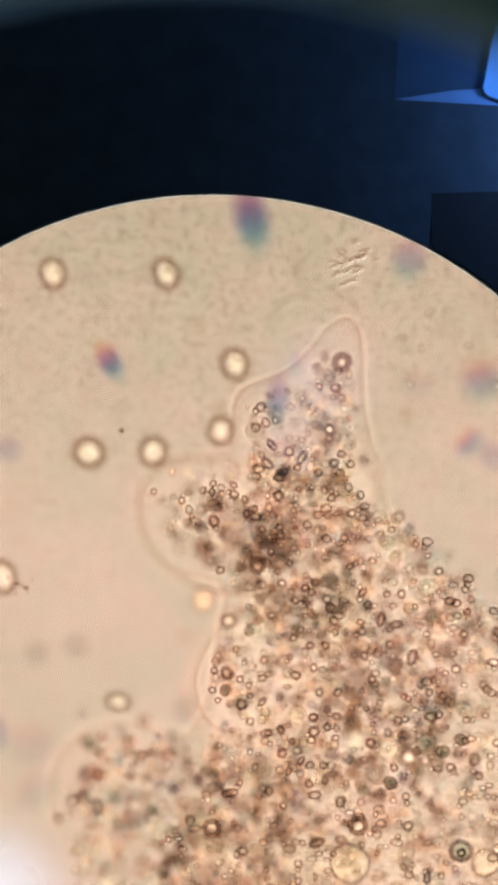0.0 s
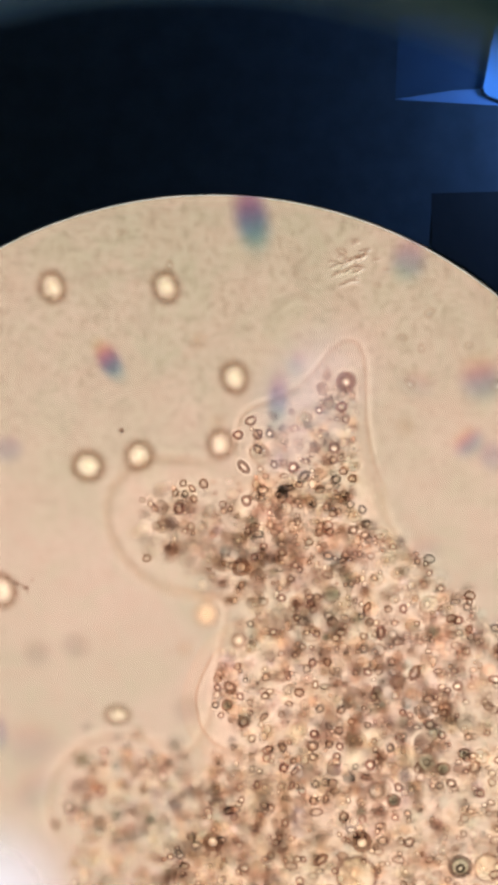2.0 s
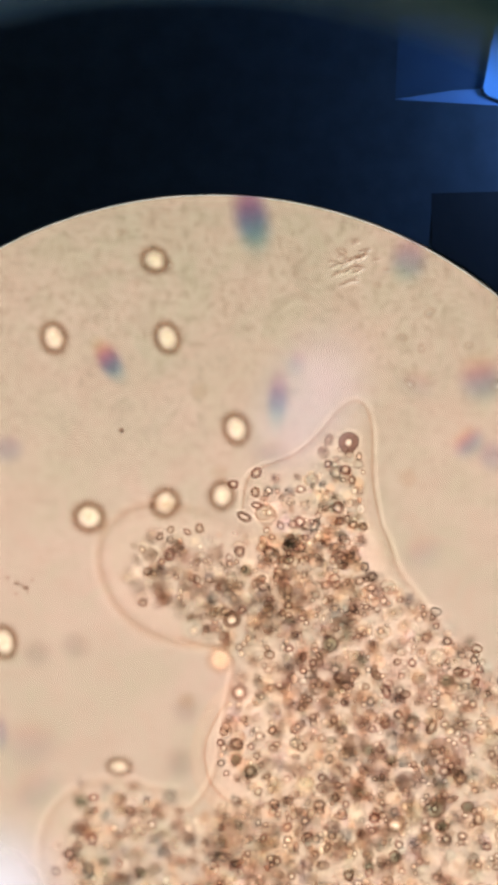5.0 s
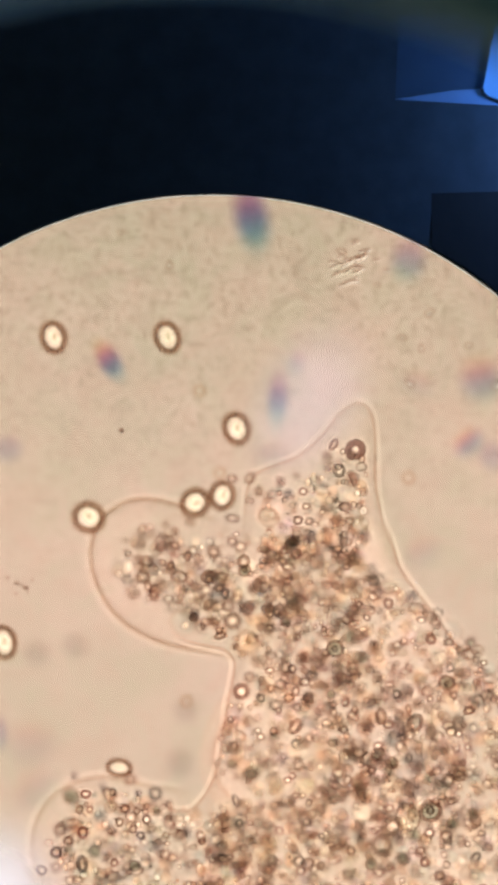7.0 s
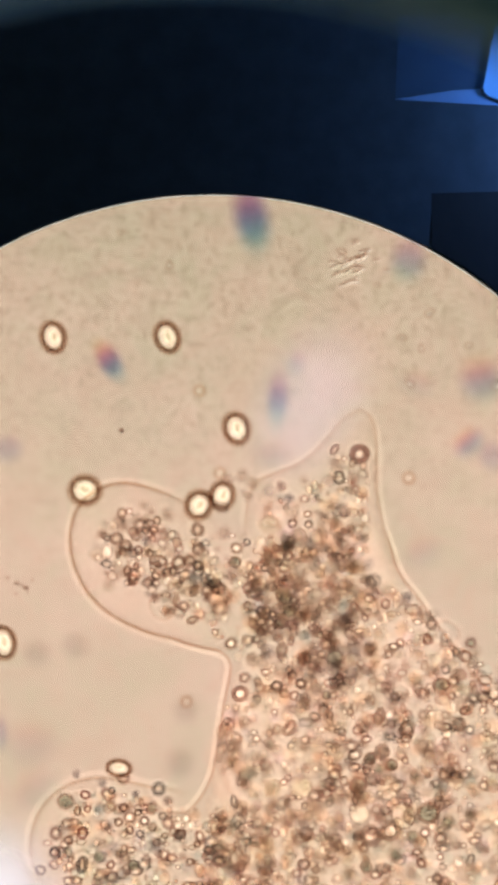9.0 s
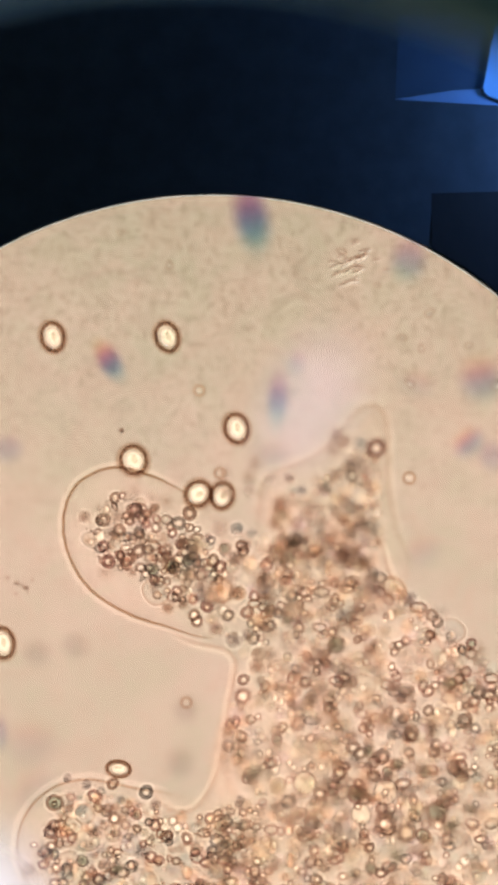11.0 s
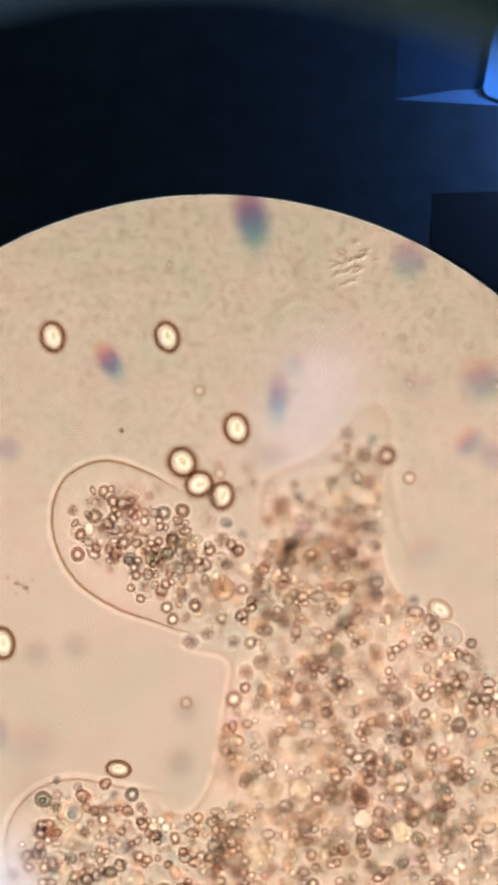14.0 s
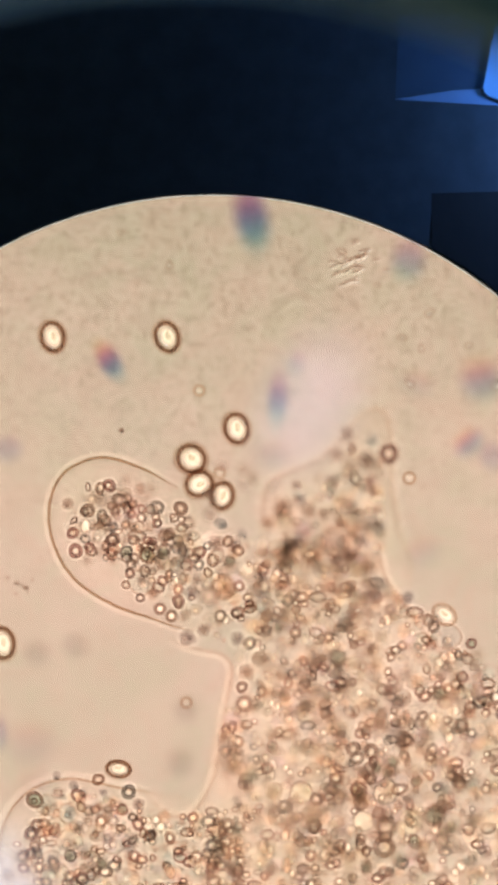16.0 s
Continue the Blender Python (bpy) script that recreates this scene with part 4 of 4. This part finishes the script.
for i in (i for k, i in enumerate(stray) if k % 4):
    GRAINS[i] = (*GRAINS[i], (rng.uniform(470, 640) - GRAINS[i][1], rng.uniform(1010, 1280) - GRAINS[i][2]))
for u, v, r, kind in LOW_ARM:
    add_grain(u, v, r, 6 if r > 13 else kind, 9 + rng.uniform(-2, 2), 12.5)
    GRAINS[-1] = (*GRAINS[-1], origin(u, v))


def inside(u, v, shapes):
    for (au, av), ra, (bu, bv), rb in shapes:
        dx, dy = bu - au, bv - av
        k = max(0, min(1, ((u - au) * dx + (v - av) * dy) / (dx * dx + dy * dy)))
        if math.hypot(u - au - k * dx, v - av - k * dy) < ra + (rb - ra) * k:
            return True
    return False


SHAPES = {
    "trunk": [((555, 1060), 112, (740, 1440), 310), ((490, 1320), 95, (600, 1330), 140), ((440, 1478), 62, (560, 1480), 100), ((520, 1700), 220, (800, 1700), 200)],
    "stream": [((610, 1190), 85, (740, 1370), 95)],
    "neck": [((345, 1012), 64, (440, 1038), 98), ((440, 1045), 92, (560, 1040), 100)],
    "sleeve": [((325, 995), 66, (410, 1045), 74)],
    "finger": [((615, 815), 26, (560, 960), 95), ((495, 895), 30, (560, 960), 70)],
    "reach": [((206, 938), 62, (300, 990), 66)],
    "cap": [((212, 925), 42, (300, 975), 52)],
    "foot": [((190, 1495), 92, (520, 1620), 150), ((200, 1640), 110, (500, 1660), 120)],
}
BOX = {"trunk": (300, 900, 940, 1710), "stream": (500, 850, 1090, 1480), "neck": (280, 680, 930, 1150), "sleeve": (250, 490, 920, 1125), "finger": (450, 660, 780, 1000), "reach": (140, 420, 870, 1120), "cap": (160, 360, 870, 1040), "foot": (90, 480, 1390, 1710)}


def scatter(zone, count):
    u0, u1, v0, v1 = BOX[zone]
    while count:
        u, v = rng.uniform(u0, u1), rng.uniform(v0, v1)
        if inside(u, v, SHAPES[zone]):
            count -= 1
            yield u, v


def spread(zone, count):
    """Scattered evenly: of several tries the one farthest from the rest."""
    taken = np.empty((0, 2))
    for _ in range(count):
        tries = np.array([p for p in scatter(zone, 9)])
        best = tries[0]
        if len(taken):
            gap = np.sqrt(((tries[:, None] - taken[None]) ** 2).sum(2)).min(1)
            best = tries[int(gap.argmax())]
        taken = np.vstack((taken, best))
        yield float(best[0]), float(best[1])


# smaller crowd, one rigid clump a zone
def crowd(zone, count, h0, h1, sizes, name, matter=None, label="fine brown and cream granular matter"):
    bm = bmesh.new()
    for u, v in scatter(zone, count):
        r = rng.uniform(*sizes) * DIV
        p = spot(u, v, rng.uniform(h0, h1) * MM)
        bead(bm, r * rng.uniform(0.7, 1.2), r * rng.uniform(0.7, 1.2), r * 0.6, 7, 4, p, under="cap")
    ob = part(name, mesh_of(name, bm, matter or M_FINE, M_CLEAR), None, amoeba, label)
    return tagged(ob, kind="stuff")


def soft_blobs(zone, count, h0, h1):
    """Larger, hardly tinted droplets that fill the plasm."""
    bm = bmesh.new()
    for u, v in scatter(zone, count):
        r = rng.uniform(7, 14) * DIV
        p = spot(u, v, rng.uniform(h0, h1) * MM)
        bead(bm, r * rng.uniform(0.8, 1.2), r * rng.uniform(0.8, 1.2), r * 0.6, 12, 5, p, 0, 0.05, u, under="cap")
    ob = part("plasm_droplets", mesh_of("plasm_droplets", bm, M_BLOB, M_CLEAR), None, amoeba, "soft pale plasm droplets")
    return tagged(ob, kind="stuff")


def ring_crowd(zone, count, tiers):
    """More granules of every sort, in twos and threes, too many to tell apart, in tiers of the plasm."""
    bm = bmesh.new()
    for (u, v), tier in [(p, tier) for tier in tiers for p in spread(zone, count // len(tiers))]:
        turn, near = rng.uniform(0, 6.28), 1 if rng.random() < 0.55 else rng.choice((2, 2, 3))
        sort = rng.random()
        h = tier + rng.gauss(0, 1.1)
        for q in range(near):
            r = rng.choice((4.5, 5.5, 6.5, 7.5, 9) if tier > 9 else (6, 7.5, 9, 10.5, 12)) * DIV
            turn += rng.uniform(-0.7, 0.7)
            away = q * rng.uniform(10, 16)
            p = spot(u + away * math.cos(turn), v + away * math.sin(turn), (h + rng.uniform(-0.9, 0.9)) * MM)
            if sort < 0.66:
                k, thick = rng.choice((1, 1, 1.25, 0.8, 1.5)), rng.uniform(0.20, 0.27) if tier > 9 else rng.uniform(0.25, 0.32)
                torus(bm, r * 0.73 * k, r * 0.73, r * thick, 1.0, 11, 5, p, 0, 0.09, u, under="cap")
                bead(bm, r * 0.43 * k, r * 0.43, r * 0.5, 8, 4, p, 1 if rng.random() < 0.65 else 4, under="cap")
                torus(bm, r * (0.73 * k + 0.43), r * 1.16, r * 0.17, 1.0, 11, 4, p, 6, 0.09, u, under="cap")
            elif sort < 0.80:
                r *= rng.uniform(1.5, 2.5)
                torus(bm, r * 0.86, r * 0.78, 2.1 * DIV, 1.0, 18, 5, p, 3, 0.07, u, under="cap")
                torus(bm, r * 0.86 + 3.6 * DIV, r * 0.78 + 3.6 * DIV, 1.6 * DIV, 1.0, 18, 4, p, 6, 0.07, u, under="cap")
                bead(bm, r * 0.80, r * 0.72, r * 0.4, 12, 4, p, 4, 0.05, u, under="cap")
                w = p + Vector((rng.uniform(-0.25, 0.25) * r, rng.uniform(-0.25, 0.25) * r, 0.4 * r))
                torus(bm, r * 0.34, r * 0.28, 1.6 * DIV, 1.0, 10, 5, w, 3, 0.1, v, under="cap")
                bead(bm, r * 0.18, r * 0.20, r * 0.2, 8, 4, w, 1, under="cap")
                break
            elif sort < 0.87:
                bead(bm, r * rng.uniform(0.9, 1.4), r * rng.uniform(0.8, 1.2), r * 0.7, 10, 5, p, 5, 0.12, u, under="cap")
            else:
                bead(bm, r * 0.6, r * rng.uniform(0.6, 1.1), r * 0.6, 8, 4, p, 1, under="cap")
                torus(bm, r * 0.85, r * 0.9, r * 0.22, 1.0, 12, 5, p, 3, 0.06, u, under="cap")
    me = mesh_of("granule_crowd", bm, M_RIM2, M_CORE2, M_CLEAR, M_GHOST, M_VEIL, M_CLOT, M_GLEAM)
    return tagged(part("granule_crowd", me, None, amoeba, "crowded dark-ringed granules and pale vacuoles"), kind="stuff")


CROWDS = [(z, crowd(z, c, h0, h1, s, "fine_matter")) for z, c, h0, h1, s in (("trunk", 1900, 2, 22, (2.2, 6)), ("neck", 150, 6, 21, (2.2, 6)), ("sleeve", 90, 2, 11, (2.2, 5)), ("finger", 300, 10, 22, (2.2, 7)), ("reach", 90, 3, 11, (1.8, 3.6)), ("foot", 820, 2, 14, (2.5, 7)))]
CROWDS += [(z, crowd(z, c, h0, h1, (1.8, 3.4), "dark_grains", M_DOT, "tiny dark grains in the plasm")) for z, c, h0, h1 in (("reach", 70, 5, 9), ("foot", 90, 5, 13), ("trunk", 300, 5, 22), ("neck", 40, 6, 22), ("finger", 40, 12, 22))]
CROWDS += [(z, ring_crowd(z, c, tiers)) for z, c, tiers in (("trunk", 1150, (6.6, 7.6, 13.5, 20.5, 21.5)), ("stream", 60, (13, 15)), ("neck", 76, (7, 14, 20.5, 21.5)), ("sleeve", 18, (6, 8)), ("foot", 228, (6.5, 7.5, 12)), ("finger", 63, (14, 15.5, 21)), ("cap", 16, (19, 21)), ("reach", 56, (6, 8)))]
CROWDS += [(z, soft_blobs(z, c, h0, h1)) for z, c, h0, h1 in (("trunk", 330, 3, 21), ("neck", 18, 3, 20), ("sleeve", 10, 2, 10), ("foot", 110, 3, 13), ("finger", 30, 10, 20))]

# ---- small things on the slide ----
def debris(name, u, v, r, kind, label):
    bm = bmesh.new()
    if kind == "ring":
        torus(bm, r * DIV * 0.8, r * DIV * 0.75, r * DIV * 0.26, 1.2, 16, 6, (0, 0, 0.0068), wobble=0.05, under=2)
        bead(bm, r * DIV * 0.5, r * DIV * 0.5, 0.0066, 10, 6, (0, 0, 0.0068), 1, under=2)
        me = mesh_of(name, bm, M_RIM, M_GREEN, M_CLEAR)
    else:
        bead(bm, r * DIV * 0.6, r * DIV * 0.6, 0.0034, 12, 6, (0, 0, 0.0036), 0, under=2)
        torus(bm, r * DIV, r * DIV, r * DIV * 0.3, 1.0, 16, 5, (0, 0, 0.007), 1)
        me = mesh_of(name, bm, M_YEAST, M_SOFT, M_CLEAR)
    ob = tagged(new(name, me), label, "debris")
    return ob, u, v


LOOSE = [debris("spore", 835, 1140, 10, "ring", "small dark-ringed spore on the slide"), debris("droplet", 725, 847, 10, "drop", "tiny bright droplet on the slide"), debris("droplet", 353, 692, 9, "drop", "tiny bright droplet on the slide"), debris("droplet", 330, 1245, 9, "drop", "tiny bright droplet on the slide"), debris("droplet", 389, 838, 9, "drop", "tiny bright droplet on the slide")]

# ---- dirt on the eyepiece glass ----
VIOLET = [(0.0, (0.70, 0.95, 0.92)), (0.25, (0.16, 0.62, 0.70)), (0.5, (0.12, 0.22, 0.66)), (0.72, (0.5, 0.16, 0.48)), (0.9, (0.72, 0.25, 0.45)), (1.0, (0.9, 0.6, 0.6))]
RAINBOW = [(0.0, (0.8, 0.95, 0.95)), (0.25, (0.25, 0.62, 0.80)), (0.45, (0.13, 0.22, 0.62)), (0.62, (0.62, 0.22, 0.48)), (0.78, (1.0, 0.55, 0.36)), (0.9, (1.0, 0.85, 0.55)), (1.0, (1.0, 0.97, 0.8))]
PALE = [(0.0, (0.80, 0.95, 0.88)), (0.4, (0.66, 0.70, 0.82)), (0.7, (0.9, 0.66, 0.70)), (1.0, (1.0, 0.88, 0.7))]
GREYISH = [(0.0, (0.68, 0.68, 0.72)), (0.5, (0.66, 0.64, 0.66)), (1.0, (0.80, 0.72, 0.66))]
BLUISH = [(0.0, (0.82, 0.95, 1.0)), (0.45, (0.50, 0.56, 0.80)), (1.0, (0.78, 0.62, 0.74))]
M_FRINGE = {"faint": fringe("fringe_faint", VIOLET, 0.48), "bow": fringe("fringe_bow", RAINBOW, 0.5), "violet": fringe("fringe_violet", VIOLET, 0.86), "rainbow": fringe("fringe_rainbow", RAINBOW, 0.8), "pale": fringe("fringe_pale", PALE, 0.5), "grey": fringe("fringe_grey", GREYISH, 0.6), "blue": fringe("fringe_blue", BLUISH, 0.7)}
M_FRINGE["whisper"] = fringe("fringe_whisper", VIOLET, 0.26)
M_FRINGE["streak"] = fringe("fringe_streak", [(0.0, (0.78, 0.97, 0.95)), (0.3, (0.42, 0.76, 0.84)), (0.48, (0.28, 0.36, 0.70)), (0.68, (0.58, 0.38, 0.58)), (1.0, (0.9, 0.72, 0.72))], 0.8)
M_REFLEX = mist("lavender_reflection", (0.38, 0.38, 0.55), 0.30)
M_REFLEX2 = mist("white_glow", (0.38, 0.46, 0.66), 0.72)


def lens_grain(name, mat, u, v, a, b, turn, z, label, category="dust speck"):
    """A flat drop-shaped grain on the glass, unit radius, scaled to size."""
    bm = bmesh.new()
    rows = []
    seg = 40
    mid = bm.verts.new((0, 0, 0.12))
    for s in (0.35, 0.7, 1.0):
        rows.append([bm.verts.new((s * math.cos(2 * math.pi * i / seg), s * math.sin(2 * math.pi * i / seg), 0.12 * (1 - s * s))) for i in range(seg)])
    for i in range(seg):
        bm.faces.new((mid, rows[0][i], rows[0][(i + 1) % seg]))
        for p, q in zip(rows, rows[1:]):
            bm.faces.new((p[i], q[i], q[(i + 1) % seg], p[(i + 1) % seg]))
    ob = tagged(new(name, mesh_of(name, bm, mat)), label, category)
    ob.matrix_basis = Matrix.Translation(spot(u, v, z)) @ pose(0, 0, 0, 0, 0, turn) @ Matrix.Diagonal((a * DIV, b * DIV, 0.0006, 1))
    return ob


SPECKS = [
    ("violet", 446, 388, 46, 88, 12, "violet and teal dust speck on the eyepiece glass"),
    ("rainbow", 194, 640, 30, 60, 32, "small rainbow-fringed dust speck on the eyepiece glass"),
    ("faint", 724, 462, 44, 58, -10, "pink and teal dust speck on the eyepiece glass"),
    ("bow", 853, 672, 54, 62, 12, "rainbow-fringed dust speck on the eyepiece glass"),
    ("bow", 830, 785, 42, 36, 40, "pale pink dust speck on the eyepiece glass"),
    ("blue", 872, 808, 34, 40, 20, "bluish dust speck on the eyepiece glass"),
    ("pale", 738, 680, 44, 36, -15, "pale dust speck on the eyepiece glass"),
    ("blue", 14, 796, 38, 36, 0, "bluish dust speck on the eyepiece glass"),
    ("streak", 492, 708, 27, 74, -3, "long blue streak of dust on the eyepiece glass"),
    ("whisper", 524, 645, 24, 36, -25, "violet dust speck on the eyepiece glass"),
    ("pale", 484, 806, 40, 40, 0, "violet dust speck on the eyepiece glass"),
    ("grey", 66, 1156, 34, 34, 0, "blurred grey dust speck on the eyepiece glass"),
    ("grey", 135, 1143, 34, 34, -60, "blurred brown dust speck on the eyepiece glass"),
    ("grey", 328, 1255, 32, 38, 0, "blurred grey dust speck on the eyepiece glass"),
    ("grey", 320, 1350, 36, 40, 0, "blurred grey dust speck on the eyepiece glass"),
    ("pale", 62, 1400, 62, 50, 40, "pale rainbow dust speck on the eyepiece glass"),
    ("pale", 55, 1318, 64, 60, 0, "pale dust speck on the eyepiece glass"),
    ("pale", 750, 978, 46, 44, 20, "pale pink dust speck on the eyepiece glass"),
    ("blue", 2, 1300, 18, 44, 0, "bluish dust speck on the eyepiece glass"),
]
for key, u, v, a, b, turn, text in SPECKS:
    lens_grain("dust_speck", M_FRINGE[key], u, v, a, b, turn, 0.0009, text)
# the eye lens above, with two soft internal reflections painted on it as patches
bm = bmesh.new()
sheet_disc(bm, 0.255, 128)
eye_lens = tagged(new("eye_lens", mesh_of("eye_lens", bm, M_SLIDE, smooth=False)), "clear upper eye lens", "glass", kind="structure")
eye_lens.location = (CENTRE.x, CENTRE.y, 0.0215)
lens_grain("mist_patch", M_REFLEX, 548, 716, 128, 186, -25, 0.0216, "pale lavender reflection painted on the eye lens", "mist")
lens_grain("mist_patch", M_REFLEX2, -33, 1598, 205, 196, 0, 0.0216, "white-blue glow painted on the eye lens", "mist")


def crumb(u, v, grains, label, mat):
    """A little heap of irregular dark crumbs."""
    bm = bmesh.new()
    for x, y, r in grains:
        bead(bm, r * DIV, 0.85 * r * DIV, 0.4 * r * DIV, 12, 5, (x * DIV, y * DIV, 0.4 * r * DIV), wobble=0.14, seed=x + 2 * y)
    ob = tagged(new("dirt_crumb", mesh_of("dirt_crumb", bm, mat)), label, "dirt")
    ob.location = spot(u, v, 0.0008)


crumb(215, 762, ((0, 0, 5.5), (1, -1, 4.5), (2, -2, 4), (-3, 1, 3), (0, 0, 3)), "tiny dark crumb on the eyepiece glass", M_CRUMB)
crumb(44, 1038, ((2, -3, 6.5), (2, -3, 4.5), (3, -4, 3), (-14, 5, 5.5), (-13, 4, 3.5), (14, 11, 3.5), (-30, 15, 4), (-6, 2, 3), (6, -12, 2.5), (-16, -14, 3)), "small dark crumbs on the eyepiece glass", M_CRUMB)

# a cluster of short crooked scratches in the glass, each a dark groove with its glint painted beside it
dice = random.Random(41)
LONG = [(608, 466, 46, 3.4), (628, 457, 26, 3.0), (586, 491, 60, 3.2), (622, 482, 26, 3.4), (598, 505, 40, 2.6), (582, 474, 30, 2.2), (622, 434, 18, 2.6), (634, 446, 20, 2.4)]
for k in range(26):
    f, g = dice.gauss(0, 17), dice.gauss(0, 15)
    u, v = 622 + 0.86 * f + 0.5 * g, 468 - 0.5 * f + 0.86 * g
    length, wide = dice.uniform(7, 18), dice.uniform(1.3, 2.2)
    turn = radians(25 + dice.gauss(0, 22))
    if k < len(LONG):
        u, v, length, wide = LONG[k]
        turn = radians(25 + dice.gauss(0, 4))
    length, wide = length * DIV, wide * DIV
    bend = dice.uniform(-0.5, 0.5)
    pts, at = [], Vector((0, 0, 0.0002))
    for i in range(13):
        a = turn + bend * (i / 12 - 0.5) + 0.22 * math.sin(0.8 * i + k)
        pts.append(at.copy())
        at += Vector((math.cos(a), math.sin(a), 0)) * length / 12
    ob = tagged(new("scratch"), "short crooked scratch in the eyepiece glass", "scratch", "cluster of scratches")
    ob.location = spot(u, v, 0.0008)
    bm = bmesh.new()
    tube_along(bm, pts, wide)
    part("groove", bm, M_CRUMB, ob)
    bm = bmesh.new()
    tube_along(bm, [p + Vector((0.3, -0.7, 0)) * 2.6 * wide for p in pts], 1.1 * wide)
    part("lip", bm, M_BRIGHT, ob, "painted glint beside the groove")


# pale little rings of dried dirt on the glass
for u, v, r in ((760, 555, 8), (712, 598, 6), (746, 618, 6), (726, 680, 8), (830, 612, 6), (878, 683, 9), (606, 446, 7), (300, 470, 7), (214, 412, 5), (668, 505, 5)):
    bm = bmesh.new()
    torus(bm, r * DIV, 0.8 * r * DIV, 2.4 * DIV, 0.5, 20, 5, wobble=0.24, seed=u)
    bead(bm, 0.5 * r * DIV, 0.4 * r * DIV, 0.8 * DIV, 10, 4, (0.2 * r * DIV, -0.2 * r * DIV, 0), 1, 0.1, v)
    ob = tagged(new("dirt_ring", mesh_of("dirt_ring", bm, M_DRIED, M_BRIGHT)), "tiny dried ring of dirt on the eyepiece glass", "dirt", "dirt rings")
    ob.location = spot(u, v, 0.0009)

# ---- everything that moves ----
def motions():
    walk(slide, [(r[0], stage_pose(r)) for r in STAGE])
    walk(amoeba, [(r[0], stage_pose(r)) for r in STAGE])
    for key, (cell, u, v, turn) in YEAST.items():
        rows = []
        times = sorted({r[0] for r in STAGE} | {float(r[0]) for r in PUSHED.get(key, [])})
        for t in times:
            s = stage_at(t)
            cu, cv, ct = along(PUSHED[key], t) if key in PUSHED else (u, v, turn)
            p = spot(cu + s[1], cv + s[2], s[3] * MM)
            rows.append((t, pose(p.x, p.y, p.z, 0, 0, ct)))
        walk(cell, rows)
    for ob, u, v in LOOSE:
        rows = []
        for s in STAGE:
            p = spot(u + s[1], v + s[2], s[3] * MM)
            rows.append((s[0], pose(*p)))
        walk(ob, rows)
    # the lobes creep in the amoeba's own space
    walk(reach, [(t, pose(*spot(u, v), 0, 0, turn)) for t, u, v, turn in TIP])
    for ob, way in ((finger, UP), (trunk, SETTLE), (belly, BULGE), (flank, DRIFT), (foot, CREEP)):
        walk(ob, [(t, pose(du * DIV, -dv * DIV, 0)) for t, du, dv in way])
    tip = along(TIP, 12.5)
    for zone, ob in CROWDS:
        if zone in ("reach", "cap"):
            walk(ob, [(t, pose((u - tip[0]) * DIV, -(v - tip[1]) * DIV, 0)) for t, u, v, _ in TIP])
        else:
            way = {"finger": UP, "foot": CREEP, "stream": STREAM, "sleeve": [(t, 1.05 * (u - tip[0]), 1.0 * (v - tip[1])) for t, u, v, _ in TIP]}.get(zone, DRIFT)
            walk(ob, [(t, pose(du * DIV, -dv * DIV, 0)) for t, du, dv in way])
    times = (0.0, 1.5, 3.0, 4.2, 6.3, 7.5, 8.4, 9.2, 10.2, 11.3, 12.5, 14.0, 16.0)
    size = np.array([g[0].scale[0] / DIV for g in GRAINS])
    far = 0.95 * (size[:, None] + size[None]) + 3
    np.fill_diagonal(far, 0.0)
    ways = []
    for t in times:
        at = []
        for ob, u, v, h, t_ref, turn, phase, *late in GRAINS:
            gu, gv = flow(u, v, t_ref, t, 0.0 if late else 0.55 * phase, math.sin(3 * phase))
            if late:
                # out of the body by way of its neck
                w = max(0.0, min(1.0, (11.3 - t) / 4.0))
                gu = (1 - w * w) * gu + w * w * (u + late[0][0]) + 2 * w * (1 - w) * (510 - gu)
                gv = (1 - w * w) * gv + w * w * (v + late[0][1]) + 2 * w * (1 - w) * (1050 - gv)
            k = min(1.0, abs(t - t_ref) / 4)
            at.append((gu + 7 * k * math.sin(0.9 * t + phase), gv + 7 * k * math.cos(0.8 * t + 1.7 * phase)))
        # granules make room for one another as they stream
        free = np.array([min(1.0, abs(t - g[4]) / 4) for g in GRAINS])[:, None]
        at = np.array(at)
        home = at.copy()
        for _ in range(14):
            d = at[:, None] - at[None]
            gap = np.sqrt((d ** 2).sum(2)) + 1e-6
            push = (np.clip(far - gap, 0, None) / gap)[:, :, None] * d
            at = at + 0.3 * free * push.sum(1)
            at = home + np.clip(at - home, -45, 45)
        ways.append(at)
    for i, (ob, u, v, h, t_ref, turn, phase, *late) in enumerate(GRAINS):
        rows = []
        for t, at in zip(times, ways):
            p = spot(at[i, 0], at[i, 1], h)
            rows.append((t, pose(p.x, p.y, p.z, 0, 0, turn + 18 * math.sin(0.5 * t + phase))))
        walk(ob, rows)


motions()
